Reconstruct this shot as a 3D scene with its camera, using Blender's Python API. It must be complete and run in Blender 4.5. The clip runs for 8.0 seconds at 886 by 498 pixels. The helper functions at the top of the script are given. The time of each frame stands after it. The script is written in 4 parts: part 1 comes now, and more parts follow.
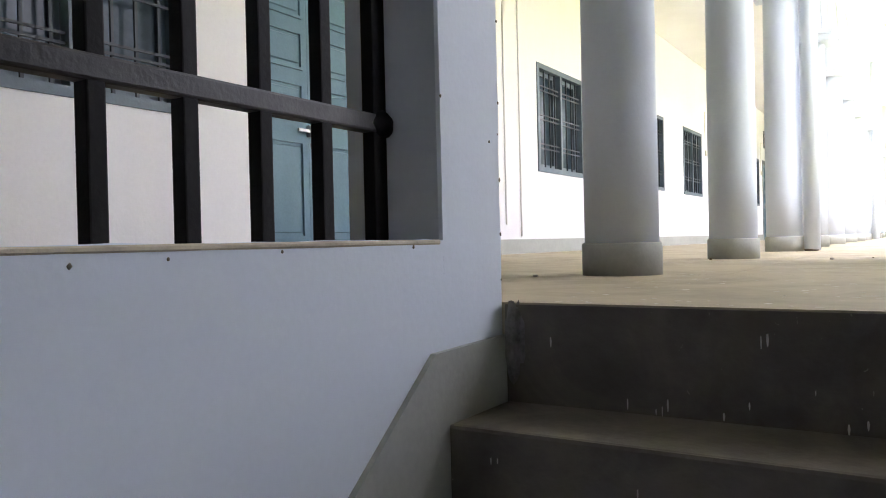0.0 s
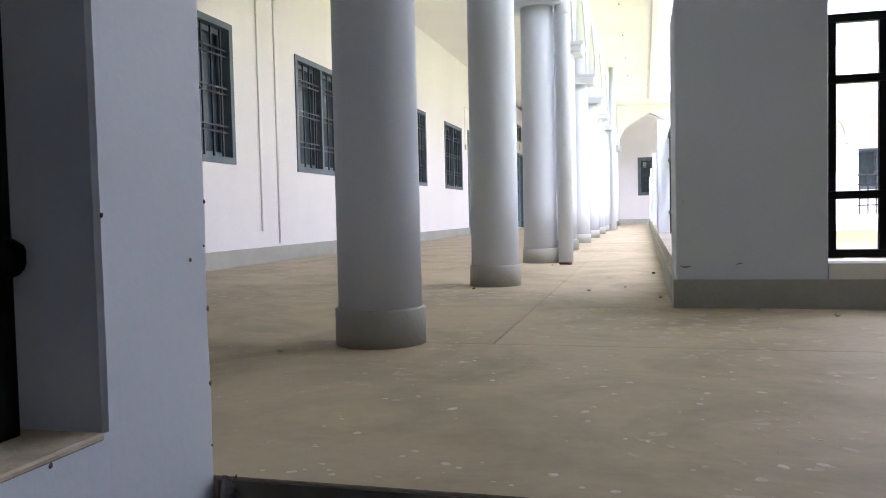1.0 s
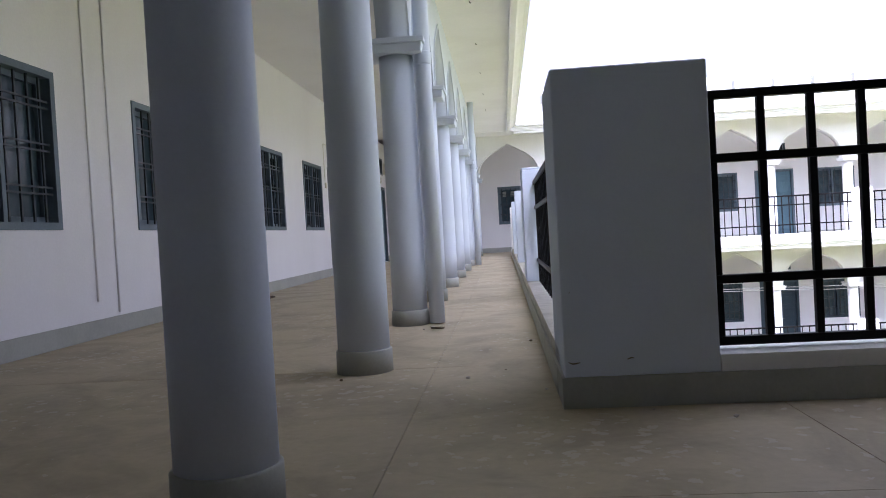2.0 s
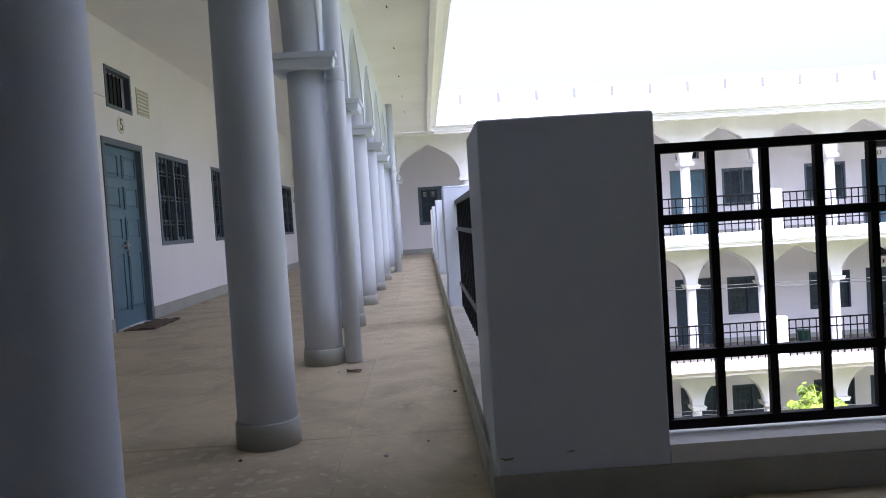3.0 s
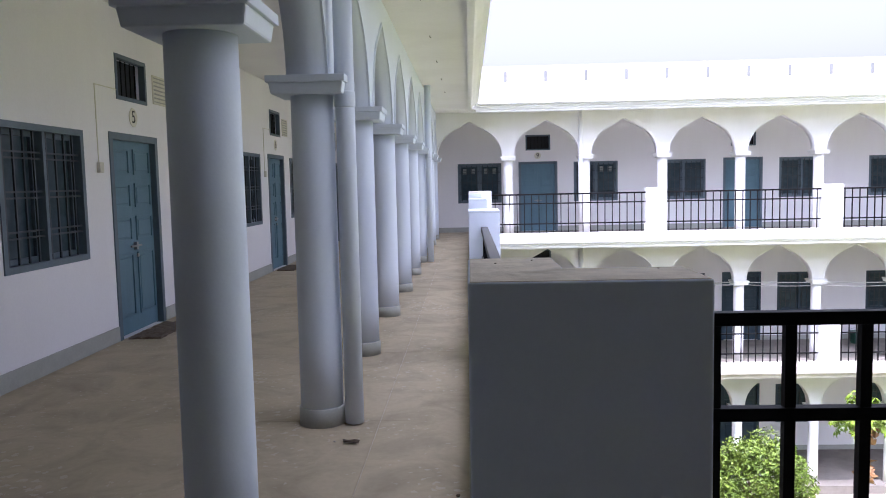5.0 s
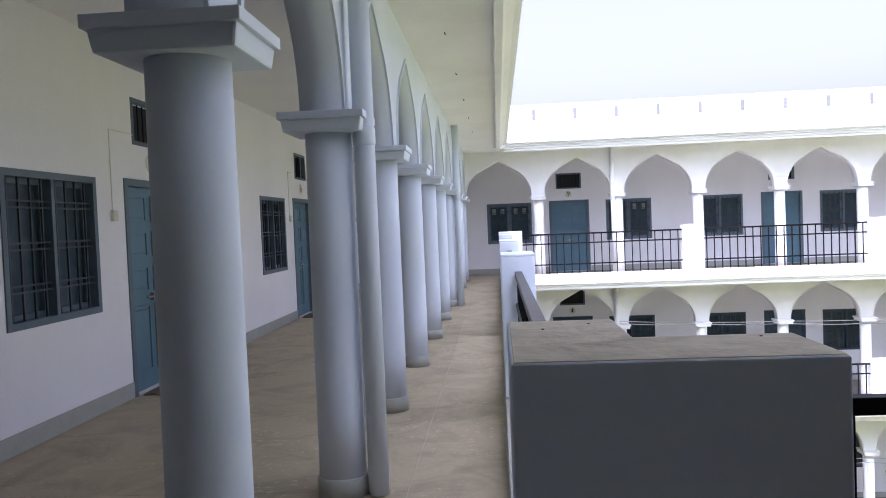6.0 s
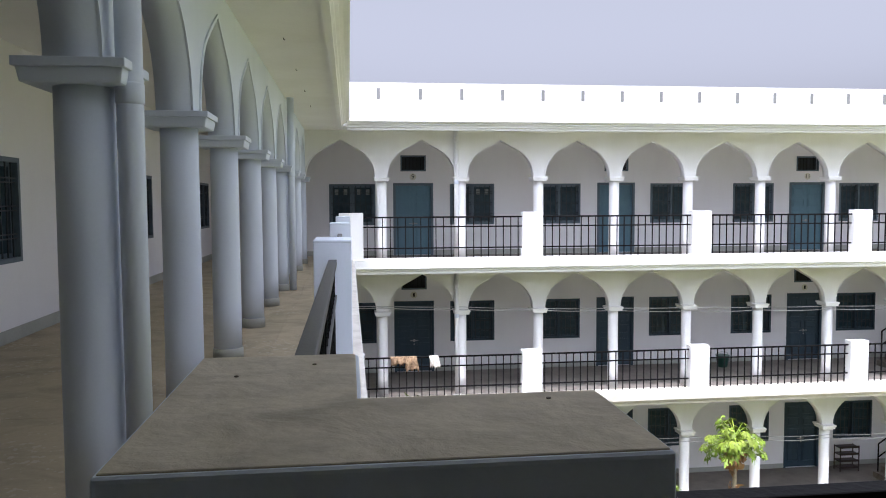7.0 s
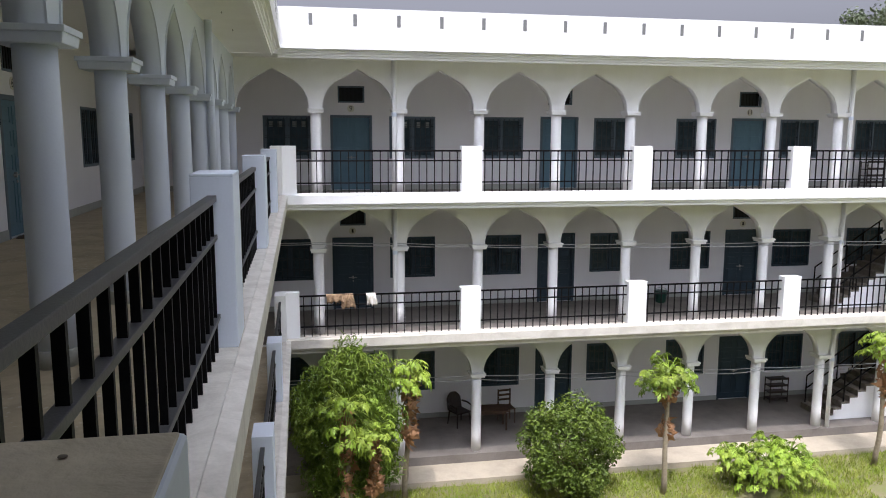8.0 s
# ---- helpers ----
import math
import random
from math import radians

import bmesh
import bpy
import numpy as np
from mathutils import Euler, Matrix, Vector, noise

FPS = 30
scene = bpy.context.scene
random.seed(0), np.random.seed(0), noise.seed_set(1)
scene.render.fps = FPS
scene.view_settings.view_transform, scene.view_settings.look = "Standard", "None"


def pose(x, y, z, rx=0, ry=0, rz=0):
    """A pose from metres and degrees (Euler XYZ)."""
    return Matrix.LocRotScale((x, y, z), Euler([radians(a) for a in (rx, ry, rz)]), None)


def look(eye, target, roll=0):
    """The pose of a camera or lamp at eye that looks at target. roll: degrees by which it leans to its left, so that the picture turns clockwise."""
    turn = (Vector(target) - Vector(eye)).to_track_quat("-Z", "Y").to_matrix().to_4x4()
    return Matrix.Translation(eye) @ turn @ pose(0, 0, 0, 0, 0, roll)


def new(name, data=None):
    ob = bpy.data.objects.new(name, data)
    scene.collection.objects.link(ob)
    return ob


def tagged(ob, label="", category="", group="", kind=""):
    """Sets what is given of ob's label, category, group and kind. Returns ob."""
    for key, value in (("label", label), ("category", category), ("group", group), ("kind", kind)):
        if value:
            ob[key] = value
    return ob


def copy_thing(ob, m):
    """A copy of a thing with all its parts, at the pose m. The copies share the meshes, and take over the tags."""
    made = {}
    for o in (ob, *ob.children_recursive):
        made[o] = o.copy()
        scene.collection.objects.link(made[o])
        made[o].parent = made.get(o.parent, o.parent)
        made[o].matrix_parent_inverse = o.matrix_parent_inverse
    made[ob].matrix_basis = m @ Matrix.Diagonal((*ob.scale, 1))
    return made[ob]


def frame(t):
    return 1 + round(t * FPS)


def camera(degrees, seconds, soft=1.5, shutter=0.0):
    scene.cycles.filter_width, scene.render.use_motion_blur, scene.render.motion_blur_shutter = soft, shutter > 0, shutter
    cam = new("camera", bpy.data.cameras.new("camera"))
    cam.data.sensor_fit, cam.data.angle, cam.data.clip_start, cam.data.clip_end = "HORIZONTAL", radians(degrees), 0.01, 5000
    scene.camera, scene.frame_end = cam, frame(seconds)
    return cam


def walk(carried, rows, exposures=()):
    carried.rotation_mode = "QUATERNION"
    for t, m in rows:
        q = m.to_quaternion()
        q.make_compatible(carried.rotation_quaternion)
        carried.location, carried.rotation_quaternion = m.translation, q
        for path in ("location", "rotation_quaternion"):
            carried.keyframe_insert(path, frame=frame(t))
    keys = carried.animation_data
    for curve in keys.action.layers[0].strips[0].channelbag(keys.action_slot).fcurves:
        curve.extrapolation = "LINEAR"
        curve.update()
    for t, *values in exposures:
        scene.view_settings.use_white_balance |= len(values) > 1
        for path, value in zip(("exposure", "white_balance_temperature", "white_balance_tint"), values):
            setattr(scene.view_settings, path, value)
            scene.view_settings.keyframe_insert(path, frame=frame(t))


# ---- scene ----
cam = camera(59.9, 8.0, 1.0)
PATH = [
    (0, (-0.009, -3.766, 0.135), (-1.067, -2.069, 0.118), -1.3),
    (0.5, (-0.078, -3.550, 0.275), (-0.720, -1.656, 0.219), -0.9),
    (1, (-0.125, -3.340, 0.410), (-0.633, -1.408, 0.322), -1.3),
    (1.5, (-0.212, -3.111, 0.556), (-0.522, -1.136, 0.497), -3.0),
    (1.7, (-0.201, -3.047, 0.608), (-0.446, -1.063, 0.571), -3.1),
    (2.8, (-0.215, -2.586, 0.921), (-0.196, -0.587, 0.870), -3.7),
    (3, (-0.188, -2.504, 0.969), (-0.143, -0.505, 0.897), -3.6),
    (3.5, (-0.087, -2.305, 1.124), (0.038, -0.309, 1.067), -2.3),
    (4, (-0.026, -2.092, 1.286), (0.192, -0.106, 1.181), -3.3),
    (4.5, (0.024, -1.953, 1.429), (0.057, 0.041, 1.276), -1.8),
    (5, (0.007, -1.808, 1.526), (-0.063, 0.184, 1.354), -1.2),
    (5.2, (-0.037, -1.696, 1.559), (-0.117, 0.299, 1.420), -1.1),
    (6.3, (0.026, -1.170, 1.533), (-0.129, 0.823, 1.471), -2.6),
    (6.5, (0.096, -1.021, 1.539), (0.047, 0.975, 1.426), -1.3),
    (7, (0.247, -0.742, 1.545), (0.488, 1.239, 1.423), -0.3),
    (7.5, (0.453, -0.529, 1.552), (0.832, 1.430, 1.425), -2.1),
    (8, (0.672, -0.348, 1.519), (1.032, 1.598, 1.229), 0.2),
]
EXPOSURE = [(0, 4.4, 5950, 21), (0.5, 4.2, 5950, 23), (1.0, 3.75, 5750, 24), (1.5, 2.95, 5500, 25), (3.0, 2.25, 5350, 28), (3.5, 2.2, 5350, 28), (5.0, 2.2, 5350, 28), (6.5, 2.05, 5300, 26), (7.0, 1.48, 5600, 19), (7.5, 1.1, 5700, 17), (8.0, 0.83, 5750, 19)]
walk(cam, [(t, look(eye, target, roll)) for t, eye, target, roll in PATH], EXPOSURE)

# ---- light ----
world = bpy.data.worlds.new("world")
scene.world = world
world.use_nodes = True
wn = world.node_tree
sky = wn.nodes.new("ShaderNodeTexSky")
sky.sky_type = "NISHITA"
sky.sun_disc = False
sky.sun_elevation = radians(66)
sky.sun_rotation = radians(194)
sky.air_density, sky.dust_density, sky.ozone_density = 0.3, 8.0, 1.0
haze = wn.nodes.new("ShaderNodeHueSaturation")
haze.inputs["Saturation"].default_value = 0.05
wn.links.new(sky.outputs["Color"], haze.inputs["Color"])
wn.links.new(haze.outputs["Color"], wn.nodes["Background"].inputs["Color"])
wn.nodes["Background"].inputs["Strength"].default_value = 0.15
sun = new("sun", bpy.data.lights.new("sun", "SUN"))
sun.data.energy, sun.data.angle, sun.data.color = 1.5, radians(1.5), (1.0, 0.91, 0.78)
sun.matrix_world = look((-1.0, -4.0, 9.25), (0, 0, 0))


# ---- materials ----
def material(name, base, rough=0.8, metal=0.0, tint=None, amount=0.5, scale=3.0, fine=40.0, bump=0.15, streak=0.0, rand=0.0, spec=0.4, grain=0.05, swirl=0.0, relief=0.0):
    """A painted or mineral surface: base colour, broad stains towards tint, fine grain, bump."""
    m = bpy.data.materials.new(name)
    m.use_nodes = True
    nt = m.node_tree
    n, ln = nt.nodes, nt.links
    b = n["Principled BSDF"]
    b.inputs["Roughness"].default_value, b.inputs["Metallic"].default_value = rough, metal
    b.inputs["Specular IOR Level"].default_value = spec
    tc = n.new("ShaderNodeTexCoord")
    mp = n.new("ShaderNodeMapping")
    ln.new(tc.outputs["Object"], mp.inputs["Vector"])
    mp.inputs["Scale"].default_value = (1, 1, 0.25 if streak else 1)
    a = n.new("ShaderNodeTexNoise")
    a.inputs["Scale"].default_value, a.inputs["Detail"].default_value, a.inputs["Roughness"].default_value = scale, 6, 0.62
    a.inputs["Distortion"].default_value = swirl
    ln.new(mp.outputs[0], a.inputs["Vector"])
    f = n.new("ShaderNodeTexNoise")
    f.inputs["Scale"].default_value, f.inputs["Detail"].default_value = fine, 4
    ln.new(tc.outputs["Object"], f.inputs["Vector"])
    ramp = n.new("ShaderNodeMapRange")
    ramp.inputs[1].default_value, ramp.inputs[2].default_value = 0.42, 0.72
    ln.new(a.outputs["Fac"], ramp.inputs[0])
    sc = n.new("ShaderNodeMath")
    sc.operation = "MULTIPLY"
    sc.inputs[1].default_value = amount
    ln.new(ramp.outputs[0], sc.inputs[0])
    mix = n.new("ShaderNodeMix")
    mix.data_type = "RGBA"
    mix.inputs["A"].default_value = (*base, 1)
    t = tint or tuple(c * 0.6 for c in base)
    mix.inputs["B"].default_value = (*t, 1)
    ln.new(sc.outputs[0], mix.inputs["Factor"])
    hsv = n.new("ShaderNodeHueSaturation")
    ln.new(mix.outputs["Result"], hsv.inputs["Color"])
    val = n.new("ShaderNodeMapRange")
    val.inputs[1].default_value, val.inputs[2].default_value = 0.3, 0.7
    val.inputs[3].default_value, val.inputs[4].default_value = 1 - grain, 1 + grain * 0.7
    ln.new(f.outputs["Fac"], val.inputs[0])
    last = val.outputs[0]
    if rand:
        oi = n.new("ShaderNodeObjectInfo")
        geo = n.new("ShaderNodeNewGeometry")
        ad = n.new("ShaderNodeMath")
        ad.operation = "ADD"
        ln.new(oi.outputs["Random"], ad.inputs[0])
        ln.new(geo.outputs["Random Per Island"], ad.inputs[1])
        mr = n.new("ShaderNodeMapRange")
        mr.inputs[2].default_value = 2.0
        mr.inputs[3].default_value, mr.inputs[4].default_value = 1 - rand, 1 + rand
        ln.new(ad.outputs[0], mr.inputs[0])
        mu = n.new("ShaderNodeMath")
        mu.operation = "MULTIPLY"
        ln.new(mr.outputs[0], mu.inputs[0])
        ln.new(last, mu.inputs[1])
        last = mu.outputs[0]
    ln.new(last, hsv.inputs["Value"])
    ln.new(hsv.outputs[0], b.inputs["Base Color"])
    if relief:
        ad = n.new("ShaderNodeMath")
        ad.operation = "MULTIPLY_ADD"
        ad.inputs[1].default_value = relief
        ln.new(a.outputs["Fac"], ad.inputs[0])
        ln.new(f.outputs["Fac"], ad.inputs[2])
    if bump:
        bp = n.new("ShaderNodeBump")
        bp.inputs["Strength"].default_value, bp.inputs["Distance"].default_value = bump, 0.01
        ln.new((ad if relief else f).outputs[0], bp.inputs["Height"])
        ln.new(bp.outputs[0], b.inputs["Normal"])
    return m


def leafy(name, base, tint, rand=0.35):
    m = material(name, base, 0.5, tint=tint, amount=0.7, scale=1.5, fine=20, bump=0.0, rand=rand, spec=0.3)
    b = m.node_tree.nodes["Principled BSDF"]
    b.inputs["Subsurface Weight"].default_value = 0.0
    return m


def specked(m, scale, size, colour, strength, stretch=1.0):
    """Small splashes of limewash with shapes of their own."""
    n, ln = m.node_tree.nodes, m.node_tree.links
    b = n["Principled BSDF"]
    src = b.inputs["Base Color"].links[0].from_socket
    tc, mp, wob, no = n.new("ShaderNodeTexCoord"), n.new("ShaderNodeMapping"), n.new("ShaderNodeTexNoise"), n.new("ShaderNodeTexVoronoi")
    mp.inputs["Scale"].default_value = (1, 1, stretch)
    wob.inputs["Scale"].default_value, wob.inputs["Detail"].default_value = 25, 3
    ln.new(tc.outputs["Object"], mp.inputs["Vector"])
    ln.new(mp.outputs[0], wob.inputs["Vector"])
    sh = n.new("ShaderNodeVectorMath")
    sh.operation = "MULTIPLY_ADD"
    sh.inputs[1].default_value = (0.09, 0.09, 0.09)
    ln.new(wob.outputs["Color"], sh.inputs[0])
    ln.new(mp.outputs[0], sh.inputs[2])
    no.inputs["Scale"].default_value = scale
    ln.new(sh.outputs[0], no.inputs["Vector"])
    big = n.new("ShaderNodeTexNoise")
    big.inputs["Scale"].default_value, big.inputs["Detail"].default_value = 0.9, 4
    ln.new(tc.outputs["Object"], big.inputs["Vector"])
    lim = n.new("ShaderNodeMapRange")
    lim.inputs[1].default_value, lim.inputs[2].default_value = 0.34, 0.66
    lim.inputs[3].default_value, lim.inputs[4].default_value = 0.0, size
    ln.new(big.outputs["Fac"], lim.inputs[0])
    lt = n.new("ShaderNodeMath")
    lt.operation = "LESS_THAN"
    ln.new(no.outputs["Distance"], lt.inputs[0])
    ln.new(lim.outputs[0], lt.inputs[1])
    sc = n.new("ShaderNodeMath")
    sc.operation = "MULTIPLY"
    sc.inputs[1].default_value = strength
    ln.new(lt.outputs[0], sc.inputs[0])
    mix = n.new("ShaderNodeMix")
    mix.data_type = "RGBA"
    mix.inputs["B"].default_value = (*colour, 1)
    ln.new(src, mix.inputs["A"])
    ln.new(sc.outputs[0], mix.inputs["Factor"])
    ln.new(mix.outputs["Result"], b.inputs["Base Color"])
    return m


WALL = material("warm_whitewash", (0.87, 0.86, 0.87), 0.85, tint=(0.76, 0.745, 0.75), amount=0.35, scale=1.2, fine=60, bump=0.12, streak=1, spec=0.2, grain=0.02)
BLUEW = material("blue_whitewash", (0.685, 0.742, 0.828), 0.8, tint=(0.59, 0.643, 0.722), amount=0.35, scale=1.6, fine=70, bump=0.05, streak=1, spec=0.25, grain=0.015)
CEIL = material("ceiling_whitewash", (0.83, 0.82, 0.80), 0.9, tint=(0.66, 0.645, 0.61), amount=0.4, scale=0.8, fine=50, bump=0.08, spec=0.2, grain=0.02)
WHITE = material("bright_limewash", (0.84, 0.84, 0.83), 0.85, tint=(0.66, 0.65, 0.61), amount=0.3, scale=1.5, fine=45, bump=0.12, streak=1, spec=0.2, grain=0.025)
CEMENT = material("cement_floor", (0.47, 0.40, 0.275), 0.64, tint=(0.31, 0.262, 0.18), amount=0.95, relief=2.0, swirl=0.9, scale=2.0, fine=25, bump=0.1, rand=0.05, spec=0.3)
COPING = material("cement_coping", (0.58, 0.52, 0.40), 0.85, tint=(0.35, 0.31, 0.235), amount=0.8, swirl=0.5, relief=2.2, scale=8.0, fine=34, bump=0.34, spec=0.2)
SKIRT = material("grey_skirting_paint", (0.40, 0.41, 0.37), 0.6, tint=(0.29, 0.295, 0.26), amount=0.5, scale=4, fine=60, bump=0.1)
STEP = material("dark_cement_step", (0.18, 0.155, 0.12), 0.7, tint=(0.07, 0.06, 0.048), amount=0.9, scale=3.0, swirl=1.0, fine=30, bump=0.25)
BAR = material("dark_slate_bar", (0.026, 0.038, 0.046), 0.5, bump=0.0)
WEATHER = material("weathered_limewash", (0.58, 0.56, 0.50), 0.85, tint=(0.38, 0.36, 0.31), amount=0.8, scale=4, fine=50, bump=0.25, swirl=0.8, spec=0.2)
# distance haze mixed into the leaf colour as a paler, greyer green
FLEAF = material("haze_tinted_leaf", (0.11, 0.14, 0.075), 0.6, tint=(0.16, 0.18, 0.10), amount=0.7, bump=0.0, rand=0.3)
CREAM = material("dirty_cream_limewash", (0.64, 0.60, 0.52), 0.85, tint=(0.44, 0.40, 0.33), amount=0.6, scale=2.5, fine=45, bump=0.15, swirl=0.5, spec=0.2)
IRON = material("black_iron_paint", (0.004, 0.004, 0.005), 0.55, tint=(0.014, 0.013, 0.012), amount=0.6, scale=12, fine=90, bump=0.1, spec=0.12)
WORN = material("worn_iron_paint", (0.014, 0.014, 0.015), 0.4, tint=(0.035, 0.034, 0.033), amount=0.7, scale=14, fine=90, bump=0.1, spec=0.3)
RAILGREY = material("grey_rail_paint", (0.05, 0.05, 0.052), 0.45, tint=(0.04, 0.04, 0.04), amount=0.6, scale=14, fine=90, bump=0.1)
TEAL = material("teal_door_paint", (0.11, 0.205, 0.26), 0.5, tint=(0.08, 0.155, 0.20), amount=0.6, scale=5, fine=60, bump=0.1, streak=1)
FRAME = material("slate_frame_paint", (0.115, 0.155, 0.185), 0.5, tint=(0.08, 0.11, 0.135), amount=0.6, scale=8, fine=70, bump=0.1)
# near-black colour standing in for the shade of unlit rooms
ROOM_SHADE = material("room_shade_black", (0.012, 0.014, 0.018), 0.6, bump=0.0)
# worn cement, darkened in its colour for the shade of the far galleries
FLOOR_SHADED = material("shaded_worn_cement", (0.20, 0.18, 0.155), 0.8, tint=(0.12, 0.105, 0.09), amount=0.8, scale=1.5, fine=25, bump=0.15)
# kept dark so that the added walls bounce little light
LIGHT_STOP = material("light_stop_plaster", (0.14, 0.15, 0.165), 0.9, tint=(0.10, 0.105, 0.115), amount=0.7, scale=1.2, fine=30, bump=0.3)
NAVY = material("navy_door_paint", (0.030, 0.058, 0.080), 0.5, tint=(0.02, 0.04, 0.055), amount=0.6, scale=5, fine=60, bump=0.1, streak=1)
GLASS = material("dark_window_pane", (0.032, 0.056, 0.070), 0.22, tint=(0.07, 0.105, 0.125), amount=0.7, scale=4, bump=0.0, spec=0.3)
STEEL = material("dull_steel", (0.35, 0.35, 0.34), 0.4, metal=0.9, bump=0.05)
PAPER = material("pale_enamel", (0.72, 0.70, 0.60), 0.6, tint=(0.5, 0.48, 0.4), amount=0.4, scale=10, bump=0.0)
INK = material("black_enamel", (0.02, 0.02, 0.02), 0.6, bump=0.0)
GRASS = leafy("grass_blades", (0.20, 0.26, 0.02), (0.30, 0.28, 0.06), 0.45)
SOIL = material("lawn_soil", (0.15, 0.165, 0.045), 0.95, tint=(0.22, 0.18, 0.11), amount=0.9, scale=0.9, fine=20, bump=0.5)
LEAF = leafy("bush_leaf", (0.09, 0.14, 0.015), (0.19, 0.25, 0.03), 0.6)
PLEAF = leafy("papaya_leaf", (0.17, 0.265, 0.02), (0.32, 0.36, 0.05), 0.5)
DLEAF = leafy("dry_leaf", (0.28, 0.15, 0.07), (0.18, 0.09, 0.04), 0.3)
BARK = material("papaya_bark", (0.30, 0.25, 0.17), 0.9, tint=(0.18, 0.14, 0.09), amount=0.8, scale=9, fine=40, bump=0.5)
TWIG = material("bush_stem", (0.12, 0.09, 0.05), 0.9, bump=0.3)
WALK = material("sandy_cement_path", (0.45, 0.39, 0.29), 0.85, tint=(0.30, 0.26, 0.19), amount=0.6, scale=2, fine=25, bump=0.2)

specked(CEMENT, 13.0, 0.34, (0.60, 0.56, 0.47), 0.42)
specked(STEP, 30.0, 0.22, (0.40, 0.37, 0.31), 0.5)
CLOTH_TAN = material("tan_cloth", (0.40, 0.27, 0.16), 0.9, tint=(0.05, 0.025, 0.015), amount=1.0, scale=11, bump=0.3)
CLOTH_WHITE = material("white_cloth", (0.75, 0.72, 0.66), 0.9, tint=(0.5, 0.4, 0.3), amount=0.6, scale=9, bump=0.3)
MATFIBRE = material("brown_door_mat", (0.10, 0.075, 0.055), 0.95, tint=(0.22, 0.17, 0.12), amount=0.8, scale=14, fine=120, bump=0.6)
GREEN = material("green_plastic", (0.02, 0.08, 0.055), 0.4, bump=0.05)
PLASTIC = material("dark_brown_plastic", (0.05, 0.035, 0.03), 0.45, bump=0.05)
WOOD = material("dark_brown_wood", (0.10, 0.06, 0.035), 0.6, tint=(0.05, 0.03, 0.02), amount=0.8, scale=8, bump=0.2)
CABLE = material("pale_cable", (0.5, 0.5, 0.5), 0.6, bump=0.0)
DROPS = material("dried_limewash", (0.70, 0.66, 0.58), 0.85, tint=(0.42, 0.38, 0.31), amount=0.9, scale=9, fine=80, bump=0.1)
PATCH = material("broken_plaster", (0.27, 0.25, 0.235), 0.95, tint=(0.10, 0.09, 0.08), amount=0.9, scale=30, fine=90, bump=0.6)
PALE_SQUARE = material("pale_square_fill", (0.30, 0.32, 0.28), 0.5, tint=(0.15, 0.17, 0.16), amount=0.9, scale=12, bump=0.0)
# grey that paints in the shade of the recessed parapet slots
SLOT = material("slot_shade_grey", (0.18, 0.18, 0.175), 0.9, tint=(0.12, 0.12, 0.115), amount=0.6, scale=20, bump=0.2)
STONE = material("pale_grit", (0.5, 0.46, 0.4), 0.9, bump=0.3)


# ---- mesh helpers ----
def box(bm, x0, x1, y0, y1, z0, z1):
    v = [bm.verts.new(c) for c in ((x0, y0, z0), (x1, y0, z0), (x1, y1, z0), (x0, y1, z0), (x0, y0, z1), (x1, y0, z1), (x1, y1, z1), (x0, y1, z1))]
    for f in ((3, 2, 1, 0), (4, 5, 6, 7), (0, 1, 5, 4), (1, 2, 6, 5), (2, 3, 7, 6), (3, 0, 4, 7)):
        bm.faces.new([v[i] for i in f])
    return v


def bev(bm, width=0.008, seg=2):
    bmesh.ops.bevel(bm, geom=[e for e in bm.edges], offset=width, segments=seg, affect="EDGES", profile=0.6)
    return bm


def boxes(*bs, bevel=0.0):
    bm = bmesh.new()
    for b in bs:
        box(bm, *b)
    if bevel:
        bev(bm, bevel)
    return bm


def lathe(profile, seg=32, cx=0.0, cy=0.0, bm=None):
    """A turned solid from (radius, z) pairs, bottom to top."""
    bm = bm or bmesh.new()
    rings = [[bm.verts.new((cx + r * math.cos(2 * math.pi * i / seg), cy + r * math.sin(2 * math.pi * i / seg), z)) for i in range(seg)] for r, z in profile]
    for a, b in zip(rings, rings[1:]):
        for i in range(seg):
            bm.faces.new((a[i], a[(i + 1) % seg], b[(i + 1) % seg], b[i])).smooth = True
    bm.faces.new(rings[0][::-1])
    bm.faces.new(rings[-1])
    return bm


def extrude_profile(pts, x0, x1, bm=None):
    """A closed (y, z) outline swept along x."""
    bm = bm or bmesh.new()
    a = [bm.verts.new((x0, y, z)) for y, z in pts]
    b = [bm.verts.new((x1, y, z)) for y, z in pts]
    k = len(pts)
    for i in range(k):
        bm.faces.new((a[i], a[(i + 1) % k], b[(i + 1) % k], b[i]))
    bm.faces.new(a[::-1])
    bm.faces.new(b)
    bmesh.ops.recalc_face_normals(bm, faces=bm.faces[:])
    return bm


def tube(bm, pts, radii, seg=8):
    """A round tapering limb through the points."""
    rings = []
    for i, p in enumerate(pts):
        p = Vector(p)
        d = (Vector(pts[min(i + 1, len(pts) - 1)]) - Vector(pts[max(i - 1, 0)])).normalized()
        u = d.cross(Vector((0.31, 0.95, 0.07))).normalized()
        w = d.cross(u)
        rings.append([bm.verts.new(p + radii[i] * (u * math.cos(2 * math.pi * k / seg) + w * math.sin(2 * math.pi * k / seg))) for k in range(seg)])
    for a, b in zip(rings, rings[1:]):
        for k in range(seg):
            bm.faces.new((a[k], a[(k + 1) % seg], b[(k + 1) % seg], b[k])).smooth = True
    bm.faces.new(rings[0][::-1])
    bm.faces.new(rings[-1])
    return bm


